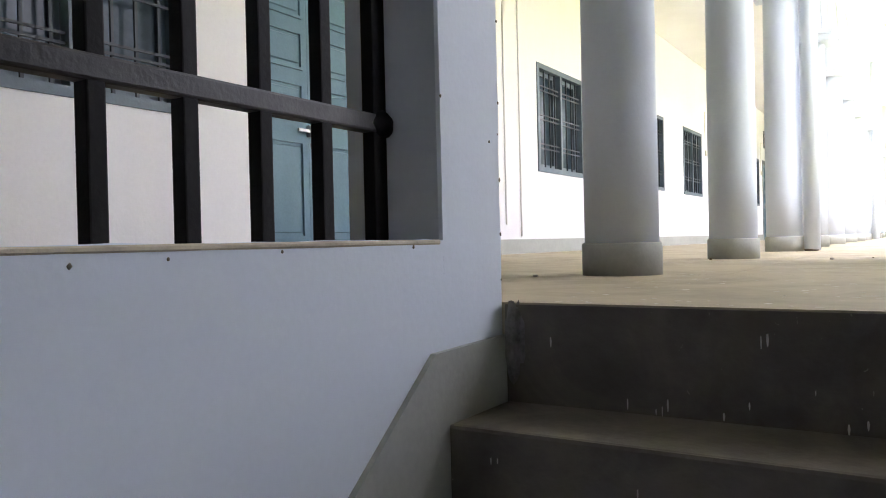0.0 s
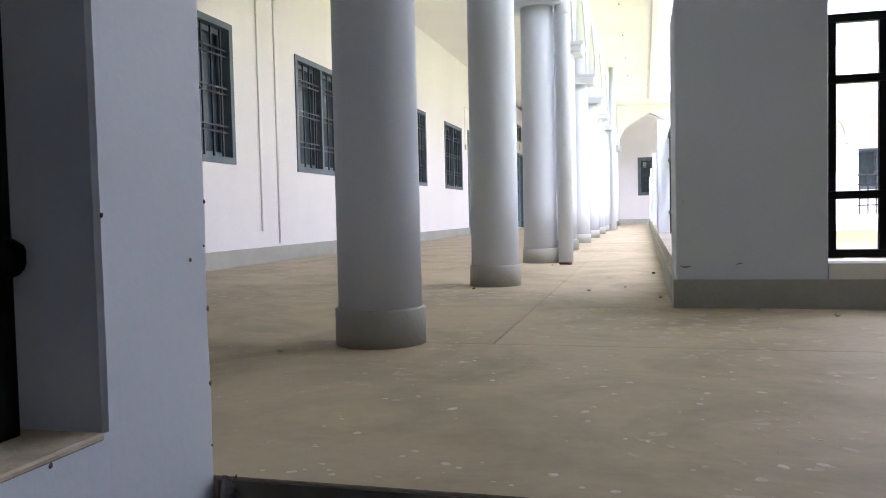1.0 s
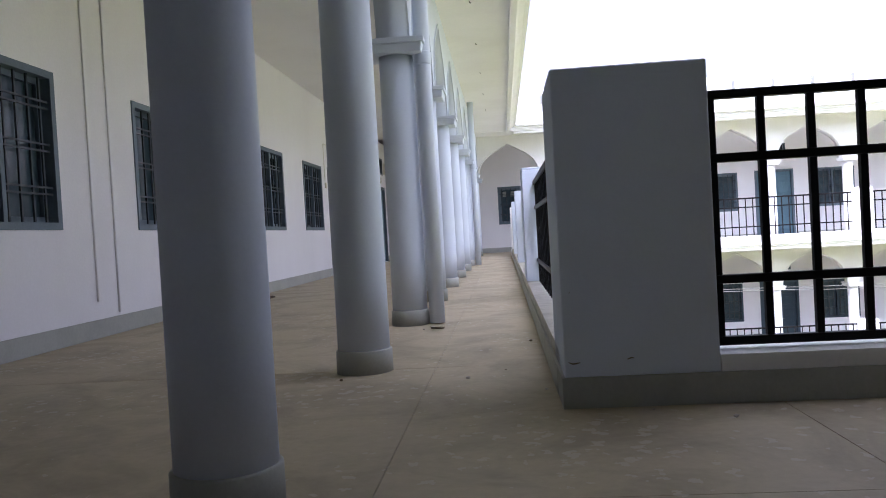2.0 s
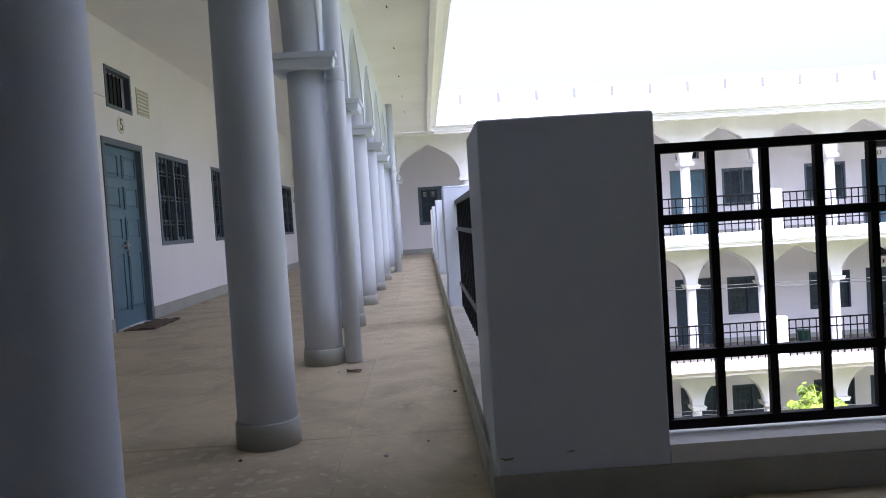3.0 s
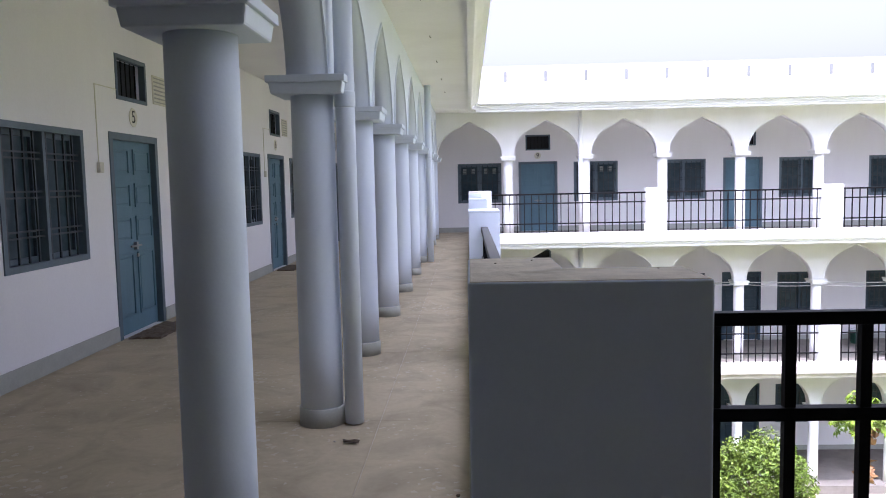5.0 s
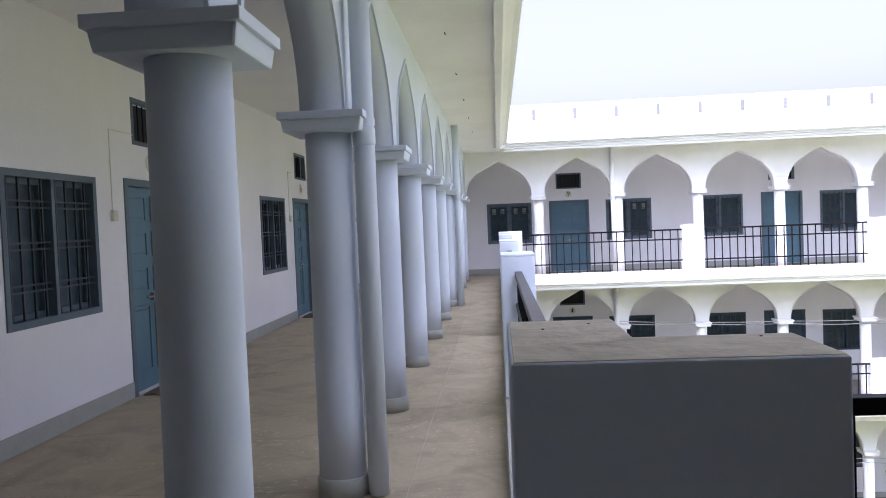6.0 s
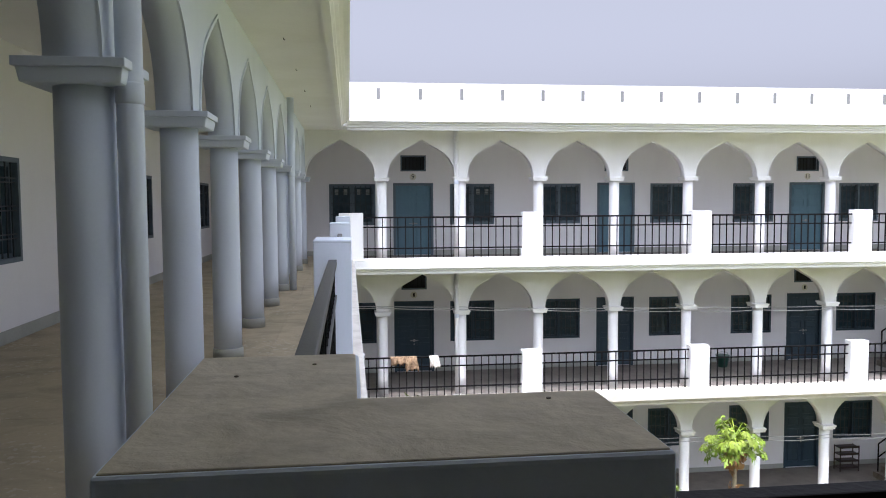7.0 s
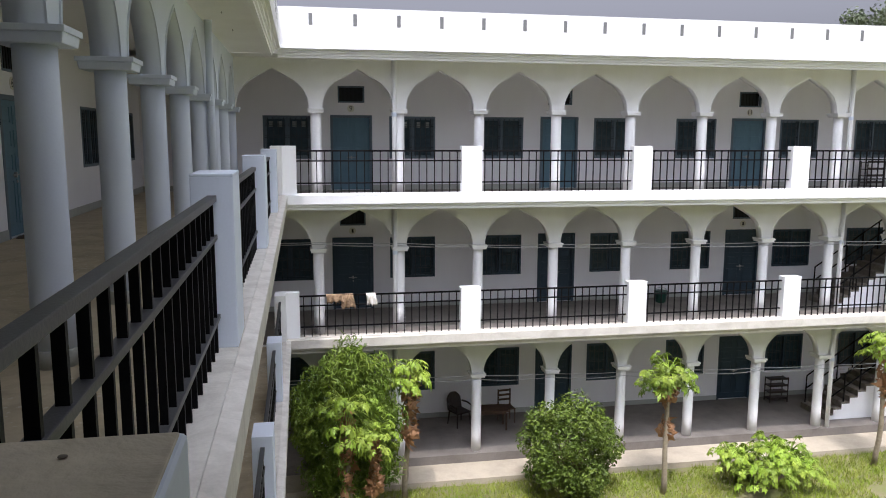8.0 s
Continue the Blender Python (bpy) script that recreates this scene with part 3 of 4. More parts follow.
# windows, doors, vents
def window(label, group, FRAME=FRAME):
    W, H = 1.32, 1.19
    e = thing("window", label, "window", group)
    fr = part("frame", boxes((0, W, -0.012, 0.07, 0, 0.055), (0, W, -0.012, 0.07, H - 0.055, H), (0, 0.055, -0.012, 0.07, 0.055, H - 0.055), (W - 0.055, W, -0.012, 0.07, 0.055, H - 0.055)), FRAME, e)
    part("mullion", boxes((W / 2 - 0.022, W / 2 + 0.022, -0.006, 0.065, 0.055, H - 0.055)), FRAME, fr)
    for x0 in (0.055, W / 2 + 0.022):
        x1 = x0 + W / 2 - 0.077
        part("pane", boxes((x0, x1, 0.10, 0.108, 0.055, H - 0.055)), GLASS, e)
        sash = part("sash", boxes((x0, x1, 0.07, 0.10, 0.055, 0.10), (x0, x1, 0.07, 0.10, H - 0.10, H - 0.055), (x0, x0 + 0.045, 0.07, 0.10, 0.1, H - 0.1), (x1 - 0.045, x1, 0.07, 0.10, 0.1, H - 0.1)), FRAME, e)
        for i in range(4):
            x = x0 + (i + 0.5) * (x1 - x0) / 4
            part("bar", boxes((x - 0.009, x + 0.009, 0.028, 0.042, 0.055, H - 0.055)), BAR, e)
        for z in (0.26, 0.31, 0.58, 0.63, 0.90, 0.95):
            part("crossbar", boxes((x0, x1, 0.018, 0.028, z, z + 0.015)), BAR, e)
    return e


def door(label, group, FRAME=FRAME, TEAL=TEAL):
    W, H = 1.17, 2.10
    e = thing("door", label, "door", group)
    part("frame", boxes((0, 0.07, -0.012, 0.09, 0, H), (W - 0.07, W, -0.012, 0.09, 0, H), (0.07, W - 0.07, -0.012, 0.09, H - 0.07, H)), FRAME, e)
    for s in (0, 1):
        x0 = 0.072 + s * (W / 2 - 0.071)
        x1 = x0 + W / 2 - 0.073
        leaf = part("leaf", boxes((x0, x1, 0.055, 0.085, 0.01, H - 0.072)), TEAL, e)
        for z0, z1 in ((0.18, 0.85), (0.98, 1.24), (1.33, 1.59), (1.68, 1.95)):
            a, b = x0 + 0.055, x1 - 0.055
            part("rail_frame", boxes((a, b, 0.040, 0.056, z0, z0 + 0.02), (a, b, 0.040, 0.056, z1 - 0.02, z1), (a, a + 0.02, 0.040, 0.056, z0 + 0.02, z1 - 0.02), (b - 0.02, b, 0.040, 0.056, z0 + 0.02, z1 - 0.02)), TEAL, leaf)
            part("panel", bev(boxes((a + 0.042, b - 0.042, 0.042, 0.058, z0 + 0.042, z1 - 0.042)), 0.006, 1), TEAL, leaf)
    bolt = part("latch", boxes((W / 2 - 0.13, W / 2 + 0.12, 0.022, 0.036, 0.91, 0.93), (W / 2 - 0.02, W / 2 + 0.02, 0.018, 0.055, 0.88, 0.96)), STEEL, e, "dull steel sliding latch")
    part("padlock", bev(boxes((W / 2 - 0.017, W / 2 + 0.017, 0.010, 0.030, 0.80, 0.84)), 0.008, 3), STEEL, bolt, "small steel padlock")
    return e


def vent(label, group):
    W, H = 0.74, 0.46
    e = thing("ventilator", label, "ventilator", group)
    part("frame", boxes((0, W, -0.01, 0.06, 0, 0.04), (0, W, -0.01, 0.06, H - 0.04, H), (0, 0.04, -0.01, 0.06, 0.04, H - 0.04), (W - 0.04, W, -0.01, 0.06, 0.04, H - 0.04)), FRAME, e)
    # pane coloured near black for the dark room behind it
    part("pane", boxes((0.04, W - 0.04, 0.09, 0.1, 0.04, H - 0.04)), ROOM_SHADE, e)
    for i in range(5):
        x = 0.04 + (i + 1) * (W - 0.08) / 6
        part("bar", boxes((x - 0.005, x + 0.005, 0.05, 0.06, 0.04, H - 0.04)), IRON, e)
    return e


win_a = window("slate-framed window with dark panes behind a bar grille", "gallery windows")
door_a = door("closed teal panelled double door with a steel latch", "room doors")
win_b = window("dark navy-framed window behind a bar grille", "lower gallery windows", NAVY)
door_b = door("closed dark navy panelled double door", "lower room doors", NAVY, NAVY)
vent_a = vent("small dark barred ventilator above a door", "ventilators")
used = set()


def put(ob, m):
    if ob.name in used:
        return copy_thing(ob, m)
    used.add(ob.name)
    ob.matrix_basis = m
    return ob


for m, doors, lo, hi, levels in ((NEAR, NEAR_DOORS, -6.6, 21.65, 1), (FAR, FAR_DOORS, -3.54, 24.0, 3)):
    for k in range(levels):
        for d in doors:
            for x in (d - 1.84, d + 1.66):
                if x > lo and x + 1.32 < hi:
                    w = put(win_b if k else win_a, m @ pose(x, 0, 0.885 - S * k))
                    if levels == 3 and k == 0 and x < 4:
                        # four pale squares near the top of these windows
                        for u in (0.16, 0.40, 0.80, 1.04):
                            part("pale_square", boxes((u, u + 0.12, 0.092, 0.099, 0.88, 1.04)), PALE_SQUARE, w, "pale square behind the window bars")
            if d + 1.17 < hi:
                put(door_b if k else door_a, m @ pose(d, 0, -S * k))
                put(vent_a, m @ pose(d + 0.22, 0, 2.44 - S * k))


def number_plate(text, m):
    e = thing("number_plate", "small round pale door number plate", "sign", "door numbers")
    bm = lathe([(0.095, 0), (0.10, 0.004), (0.095, 0.008)], 28)
    bm.transform(pose(0, 0, 0, 90))
    part("disc", bm, PAPER, e)
    cu = bpy.data.curves.new("numeral", "FONT")
    cu.body, cu.size, cu.align_x, cu.align_y, cu.extrude = text, 0.19, "CENTER", "CENTER", 0.001
    tmp = bpy.data.objects.new("numeral_curve", cu)
    scene.collection.objects.link(tmp)
    me = bpy.data.meshes.new_from_object(tmp.evaluated_get(bpy.context.evaluated_depsgraph_get()))
    bpy.data.objects.remove(tmp)
    me.transform(pose(0, -0.0095, 0, 90))
    me.materials.clear()
    me.materials.append(INK)
    ob = new("numeral", me)
    ob.parent = e
    e.matrix_basis = m
    return e


for text, m in (("5", NEAR @ pose(6.32, 0, 2.28)), ("6", NEAR @ pose(12.35, 0, 2.28)), ("7", NEAR @ pose(18.4, 0, 2.28)), ("9", FAR @ pose(2.10, 0, 2.28)), ("11", FAR @ pose(14.37, 0, 2.28))):
    number_plate(text, m)

for k in (1, 2):
    for d in FAR_DOORS[:3]:
        e = thing("number_plate", "small pale door plate with a dark mark", "sign", "door numbers")
        bm = lathe([(0.095, 0), (0.10, 0.004), (0.095, 0.008)], 28)
        bm.transform(pose(0, 0, 0, 90))
        part("disc", bm, PAPER, e)
        part("mark", boxes((-0.025, 0.03, -0.011, -0.008, -0.05, 0.055)), INK, e)
        e.matrix_basis = FAR @ pose(d + 0.58, 0, 2.28 - S * k)

# hooks under the eave
for y in [0.03 + 2.003 * i for i in range(1, 8)]:
    e = thing("ceiling_hook", "small dark iron hook under the eave", "hook", "eave hooks")
    bm = bmesh.new()
    tube(bm, [(0, 0, 0.002), (0, 0, -0.016), (0.008, 0, -0.025), (0.016, 0, -0.019)], [0.005] * 4, 6)
    part("rod", bm, IRON, e)
    e.matrix_basis = pose(-0.45, y, CEIL_Z)

# downpipes
def downpipe(m, z0, z1, mat=BLUEW):
    e = thing("downpipe", "white painted rain pipe beside a column", "pipe", "downpipes")
    bm = lathe([(0.06, z0 + 0.01), (0.06, z1)], 20)
    part("pipe", bm, mat, e)
    z = z0 + 2.0
    while z < z1:
        part("socket", lathe([(0.0605, z), (0.065, z + 0.01), (0.065, z + 0.09), (0.0605, z + 0.1)], 20), BLUEW, e)
        z += 1.35
    e.matrix_basis = m


for y in (2.99, 12.99):
    downpipe(pose(-0.75, y, 0), 0.0, CEIL_Z)
for x in (2.99, 15.75):
    for k in range(3):
        downpipe(pose(x, 21.65 - 2.75, 0), -S * k, CEIL_Z - S * k, WHITE)

# stair head: wall with a barred opening, steps
stair_wall = wall_panel((-8.0, -2.25), (-3.4, CEIL_Z), [(-5.4, -2.503, 0.135, 2.1)], 0.23, pose(-0.8, 0, 0, 0, 0, 90))
bev(stair_wall, 0.006, 1)
bmesh.ops.subdivide_edges(stair_wall, edges=[e for e in stair_wall.edges if e.calc_length() > 0.3], cuts=40, use_grid_fill=True)
for v in stair_wall.verts:
    w = noise.noise_vector(v.co * 6.0) * 0.003 + noise.noise_vector(v.co * 23.0) * 0.0022
    v.co += Vector((w.x * 0.4, w.y, w.z))
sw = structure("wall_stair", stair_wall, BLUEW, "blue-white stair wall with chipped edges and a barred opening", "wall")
part("sill", bev(boxes((-1.032, -0.797, -5.4, -2.508, 0.131, 0.141)), 0.003, 1), COPING, sw, "rough cement window sill")
rng = random.Random(77)
for y, z in ((-3.27, 0.118), (-3.14, 0.122), (-2.94, 0.127), (-2.60, 0.128), (-2.262, 0.37), (-2.30, 0.35), (-2.495, 0.42), (-2.496, 0.75), (-2.256, 0.80), (-2.255, 0.62), (-2.256, 0.44), (-2.257, 0.15), (-2.258, 0.05), (-2.256, 0.27)):
    chip = bmesh.new()
    bmesh.ops.create_icosphere(chip, subdivisions=2, radius=1.0)
    r = rng.uniform(0.0015, 0.0035)
    for v in chip.verts:
        q = 1 + 0.5 * noise.noise(v.co * 2 + Vector((y * 9, z * 9, 0)))
        v.co = Vector((v.co.x * 0.002, v.co.y * r * q, v.co.z * r * q * 1.3)) + Vector((-0.7995, y, z))
    part("chip", chip, STEP, sw)
sg = thing("stair_grille", "black painted iron bars in the stair wall opening", "grille")
for z in (0.368, 1.1, 1.8):
    part("rail", boxes((-0.016, 0.016, -5.4, -2.55, z - 0.018, z + 0.018), bevel=0.005), WORN, sg)
for i in range(19):
    y = -2.567 - 0.1495 * i
    part("bar", boxes((-0.014, 0.014, y - 0.014, y + (0.014 if i else 0.028), 0.14, 2.1), bevel=0.003), IRON, sg)
for z in (0.368, 1.1, 1.8):
    lump = bmesh.new()
    bmesh.ops.create_icosphere(lump, subdivisions=3, radius=1.0)
    for v in lump.verts:
        q = 1 + 0.12 * noise.noise(v.co * 1.8)
        v.co = Vector((v.co.x * 0.027 * q, -2.55 + v.co.y * 0.04 * q, z + v.co.z * 0.03 * q))
    for f in lump.faces:
        f.smooth = True
    part("collar", lump, IRON, sg)
sg.matrix_basis = pose(-0.912, 0, 0)
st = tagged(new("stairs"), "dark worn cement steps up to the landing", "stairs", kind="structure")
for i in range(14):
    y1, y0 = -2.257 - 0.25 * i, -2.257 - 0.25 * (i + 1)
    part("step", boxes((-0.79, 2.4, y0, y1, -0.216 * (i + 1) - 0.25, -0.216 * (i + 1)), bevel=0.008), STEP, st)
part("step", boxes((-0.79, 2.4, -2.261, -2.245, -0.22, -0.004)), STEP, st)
sk = [(-2.2, -0.07), (-2.55, -0.075), (-2.80, -0.27), (-5.6, -2.39), (-5.6, -3.0), (-2.2, -0.6)]
structure("baseboard_stair", extrude_profile(sk, -0.80, -0.788), SKIRT, "grey painted skirting stepping down beside the stair", "baseboard")

# the wing over the stair head, and unseen plain walls that close the place
structure("ceiling_stair_wing", boxes((0.121, 14.0, -8.0, 0.028, CEIL_Z, CEIL_Z + 0.08)), CEIL, "cream washed ceiling over the stair head", "ceiling")
structure("trim_parapet_stair_wing", boxes((0.121, 14.0, 0.03, 0.24, CEIL_Z + 0.003, 4.4)), WHITE, "white roof parapet over the landing", "parapet")
# added out of view to cut the light on landing and corner pillar
structure("wall_closing_east", boxes((3.4, 3.6, -2.26, -0.016, -0.12, CEIL_Z - 0.002)), LIGHT_STOP, "unseen plain dark wall added to dim the landing", "wall")
# added pale wall out of view, bounces light onto the steps
structure("wall_stairwell_east", boxes((2.4, 2.6, -8.0, -2.26, -3.4, CEIL_Z - 0.002)), BLUEW, "unseen pale stairwell side wall added to bounce light", "wall")
# added out of view to keep landing light from the stairwell
structure("wall_landing_south", boxes((2.6, 3.6, -2.46, -2.262, -0.12, CEIL_Z - 0.002)), LIGHT_STOP, "unseen plain dark wall added to block landing light", "wall")
# likewise unseen and pale, to lift the steps and stair wall
structure("wall_closing_south", boxes((-3.6, 14.2, -8.2, -8.0, GROUND, CEIL_Z)), BLUEW, "unseen pale wall behind the stair, added to bounce light", "wall")
structure("wall_landing_below", boxes((0.3, 14.0, -2.0, -1.8, GROUND, -0.2)), WALL, "plain washed wall below the landing", "wall")

# ground
structure("ground", boxes((-400, 400, -400, 600, GROUND - 0.5, GROUND)), SOIL, "patchy lawn soil of the courtyard", "ground")

# ---- across the court: stairs, furniture, clothes, cables ----
def court_stair(z0, steps=12):
    e = tagged(new("court_stair"), "dark cement stair with white stringer and iron rails", "stairs", kind="structure")
    x0, y0, y1, run, rise = 16.05, 19.42, 20.55, 0.265, 0.172
    for i in range(steps):
        part("step", boxes((x0 + run * i, x0 + run * (i + 1) + 0.02, y0 - 0.015, y1, z0 + rise * i, z0 + rise * (i + 1)), bevel=0.006), STEP, e)
    pts = [(x0 + 0.02, z0)]
    for i in range(steps):
        pts += [(x0 + 0.02 + run * i, z0 + rise * (i + 1) - 0.05), (x0 + 0.02 + run * (i + 1), z0 + rise * (i + 1) - 0.05)]
    pts += [(x0 + run * steps, z0)]
    bm = bmesh.new()
    for y in (y0 - 0.03, y0 - 0.016):
        f = bm.faces.new([bm.verts.new((x, y, z)) for x, z in pts])
    part("stringer", bm, WHITE, e, "white washed stair side")
    for y in (y0 + 0.05, y1 - 0.05):
        for i in range(0, steps, 2):
            part("post", boxes((x0 + run * i + 0.10, x0 + run * i + 0.13, y - 0.015, y + 0.015, z0 + rise * (i + 1), z0 + rise * (i + 1) + 0.86)), IRON, e)
        for h in (0.45, 0.86):
            bm = bmesh.new()
            tube(bm, [(x0 + 0.11, y, z0 + rise + h), (x0 + 0.11 + run * (steps - 1), y, z0 + rise * steps + h)], [0.022, 0.022], 8)
            part("handrail", bm, IRON, e)
    return e


for k in (1, 2):
    court_stair(-S * k)


def ladder_rack(label, x, y, z):
    e = thing("shelf_rack", label, "rack")
    for px in (0, 0.62):
        for py in (0, 0.3):
            part("post", boxes((px, px + 0.025, py, py + 0.025, 0, 0.78)), PLASTIC, e)
    for i, h in enumerate((0.1, 0.31, 0.52, 0.74)):
        part("shelf", boxes((0, 0.645, 0, 0.325, h, h + 0.025), (0, 0.645, 0, 0.015, h + 0.02, h + 0.07)), PLASTIC, e)
    e.matrix_basis = pose(x, y, z)


ladder_rack("small dark shelf rack standing on the veranda", 15.3, 21.05, -2 * S)
ladder_rack("low dark rack against the upper gallery wall", 18.2, 21.1, 0.0)


def plastic_chair(m):
    e = thing("armchair", "dark brown moulded plastic armchair on the veranda", "chair")
    part("seat", bev(boxes((-0.24, 0.24, -0.24, 0.22, 0.40, 0.44)), 0.012, 2), PLASTIC, e)
    bm = bmesh.new()
    rows = []
    for i in range(7):
        h = i / 6
        w = 0.25 * (1.0 if h < 0.6 else math.cos((h - 0.6) / 0.4 * 1.15))
        rows.append([[bm.verts.new((w * u, 0.22 + 0.10 * h + 0.04 * (1 - u * u) + d, 0.42 + 0.48 * h)) for u in (-1, -0.5, 0, 0.5, 1)] for d in (0, 0.025)])
    for a, b in zip(rows, rows[1:]):
        for d in (0, 1):
            for i in range(4):
                bm.faces.new((a[d][i], a[d][i + 1], b[d][i + 1], b[d][i]))
        for i in (0, 4):
            bm.faces.new((a[0][i], b[0][i], b[1][i], a[1][i]))
    part("backrest", bm, PLASTIC, e)
    for sx in (-1, 1):
        bm = bmesh.new()
        tube(bm, [(0.27 * sx, 0.24, 0.62), (0.29 * sx, 0.0, 0.64), (0.28 * sx, -0.22, 0.60), (0.26 * sx, -0.24, 0.42)], [0.025] * 4, 8)
        part("armrest", bm, PLASTIC, e)
        for sy in (-0.2, 0.2):
            bm = bmesh.new()
            tube(bm, [(0.21 * sx, sy, 0.41), (0.25 * sx, sy * 1.2, 0.0)], [0.028, 0.02], 8)
            part("leg", bm, PLASTIC, e)
    e.matrix_basis = m


plastic_chair(pose(5.12, 20.95, -2 * S, 0, 0, 25))


def wooden_chair(m):
    e = thing("wooden_chair", "dark wooden chair with a slatted back", "chair")
    part("seat", bev(boxes((-0.21, 0.21, -0.21, 0.21, 0.43, 0.46)), 0.006, 1), WOOD, e)
    for sx in (-1, 1):
        part("leg", boxes((0.19 * sx - 0.018, 0.19 * sx + 0.018, -0.2, -0.165, 0, 0.43)), WOOD, e)
        part("back_post", boxes((0.19 * sx - 0.018, 0.19 * sx + 0.018, 0.165, 0.2, 0, 0.95)), WOOD, e)
    for z in (0.60, 0.74, 0.88):
        part("slat", boxes((-0.172, 0.172, 0.172, 0.19, z, z + 0.06)), WOOD, e)
    e.matrix_basis = m


wooden_chair(pose(6.55, 20.95, -2 * S, 0, 0, 8))


def table(m):
    e = thing("table", "low dark wooden table on the veranda", "table")
    part("tabletop", bev(boxes((-0.5, 0.5, -0.3, 0.3, 0.56, 0.60)), 0.006, 1), WOOD, e)
    part("apron", boxes((-0.44, 0.44, -0.25, 0.25, 0.49, 0.559)), WOOD, e)
    for sx in (-1, 1):
        for sy in (-1, 1):
            part("leg", boxes((0.44 * sx - 0.025, 0.44 * sx + 0.025, 0.24 * sy - 0.025, 0.24 * sy + 0.025, 0, 0.5)), WOOD, e)
    e.matrix_basis = m


table(pose(5.95, 20.55, -2 * S, 0, 0, -4))

bk = thing("bucket", "green plastic bucket on the middle gallery floor", "bucket")
part("body", lathe([(0.13, 0), (0.15, 0.02), (0.19, 0.33), (0.205, 0.34), (0.205, 0.36), (0.18, 0.36)], 24), GREEN, bk)
bm = bmesh.new()
tube(bm, [(0.2 * math.cos(a), 0.03, 0.35 + 0.10 * math.sin(a)) for a in [math.pi * i / 10 for i in range(11)]], [0.006] * 11, 6)
part("handle", bm, STEEL, bk)
bk.matrix_basis = pose(11.36, 21.0, -S)


def hung_cloth(name, label, x0, x1, drop_front, drop_back, mat, seed):
    """A cloth folded over the top rail, with folds and an uneven hem."""
    rng = random.Random(seed)
    bm = bmesh.new()
    nx, prof = 14, []
    for i in range(9):
        prof.append(("f", drop_front * (1 - i / 8)))
    for i in range(1, 9):
        prof.append(("b", drop_back * i / 8))
    grid = []
    ph = rng.random() * 6
    for i in range(nx + 1):
        u = i / nx
        hem = 0.75 + 0.35 * rng.random()
        col = []
        for side, d in prof:
            d2 = d * hem
            fold = 0.025 * math.sin(u * 17 + ph) * min(1, d2 / 0.15) + 0.012 * math.sin(u * 41 + ph)
            y = (-0.03 - 0.02 * min(1, d2 / 0.1) + fold) if side == "f" else (0.03 + 0.02 * min(1, d2 / 0.1) + fold)
            col.append(bm.verts.new((x0 + (x1 - x0) * u + 0.03 * math.sin(d2 * 9 + u * 5), y if d2 > 0.001 else 0, 1.205 - d2 + 0.004 * math.sin(u * 30))))
        grid.append(col)
    for a, b in zip(grid, grid[1:]):
        for j in range(len(a) - 1):
            bm.faces.new((a[j], a[j + 1], b[j + 1], b[j])).smooth = True
    ob = tagged(mesh_object(name, bm, mat), label, "cloth")
    so = ob.modifiers.new("thick", "SOLIDIFY")
    so.thickness = 0.006
    ob.location = (0, 21.65 - 3.67, -S)


hung_cloth("cloth", "tan and brown cloth hung over the railing", 1.2, 1.62, 0.2, 0.25, CLOTH_TAN, 1)
hung_cloth("cloth", "brown cloth hung over the railing to dry", 1.55, 1.88, 0.36, 0.3, CLOTH_TAN, 2)
hung_cloth("cloth", "small white cloth hung over the railing", 2.16, 2.42, 0.30, 0.2, CLOTH_WHITE, 3)


def cable(z_ends, y, sag, xs):
    e = thing("cable", "pale cable strung along the arcade columns", "cable", "cables")
    bm = bmesh.new()
    pts = []
    for (xa, za), (xb, zb) in zip(zip(xs, z_ends), zip(xs[1:], z_ends[1:])):
        for i in range(8):
            u = i / 8
            pts.append((xa + (xb - xa) * u, y, za + (zb - za) * u - sag * 4 * u * (1 - u)))
    pts.append((xs[-1], y, z_ends[-1]))
    tube(bm, pts, [0.009] * len(pts), 6)
    part("strand", bm, CABLE, e)


cx = [FAR_COLS[0] - 2.06] + FAR_COLS
cable([-1.08, -1.12, -1.18, -1.27, -1.30, -1.33, -1.36, -1.38, -1.40, -1.42, -1.42], 18.93, 0.015, cx)
cable([-1.10, -1.16, -1.24, -1.31, -1.36, -1.42, -1.44, -1.46, -1.48, -1.50, -1.50], 18.92, 0.03, cx)
cable([-4.60, -4.66, -4.72, -4.78, -4.84, -4.90, -4.95, -5.0, -5.02, -5.05, -5.05], 18.93, 0.03, cx)
cable([-4.66, -4.72, -4.80, -4.88, -4.93, -5.0, -5.04, -5.08, -5.12, -5.15, -5.15], 18.92, 0.06, cx)

# ---- on the gallery: conduits, switch, louvre plates, mats, litter ----
for y, z in ((3.10, 0.30), (3.44, 0.18)):
    e = thing("conduit", "thin painted conduit running up the gallery wall", "conduit", "conduits")
    part("tube", lathe([(0.009, z), (0.009, CEIL_Z)], 10), WALL, e)
    e.matrix_basis = pose(-3.532, y, 0)
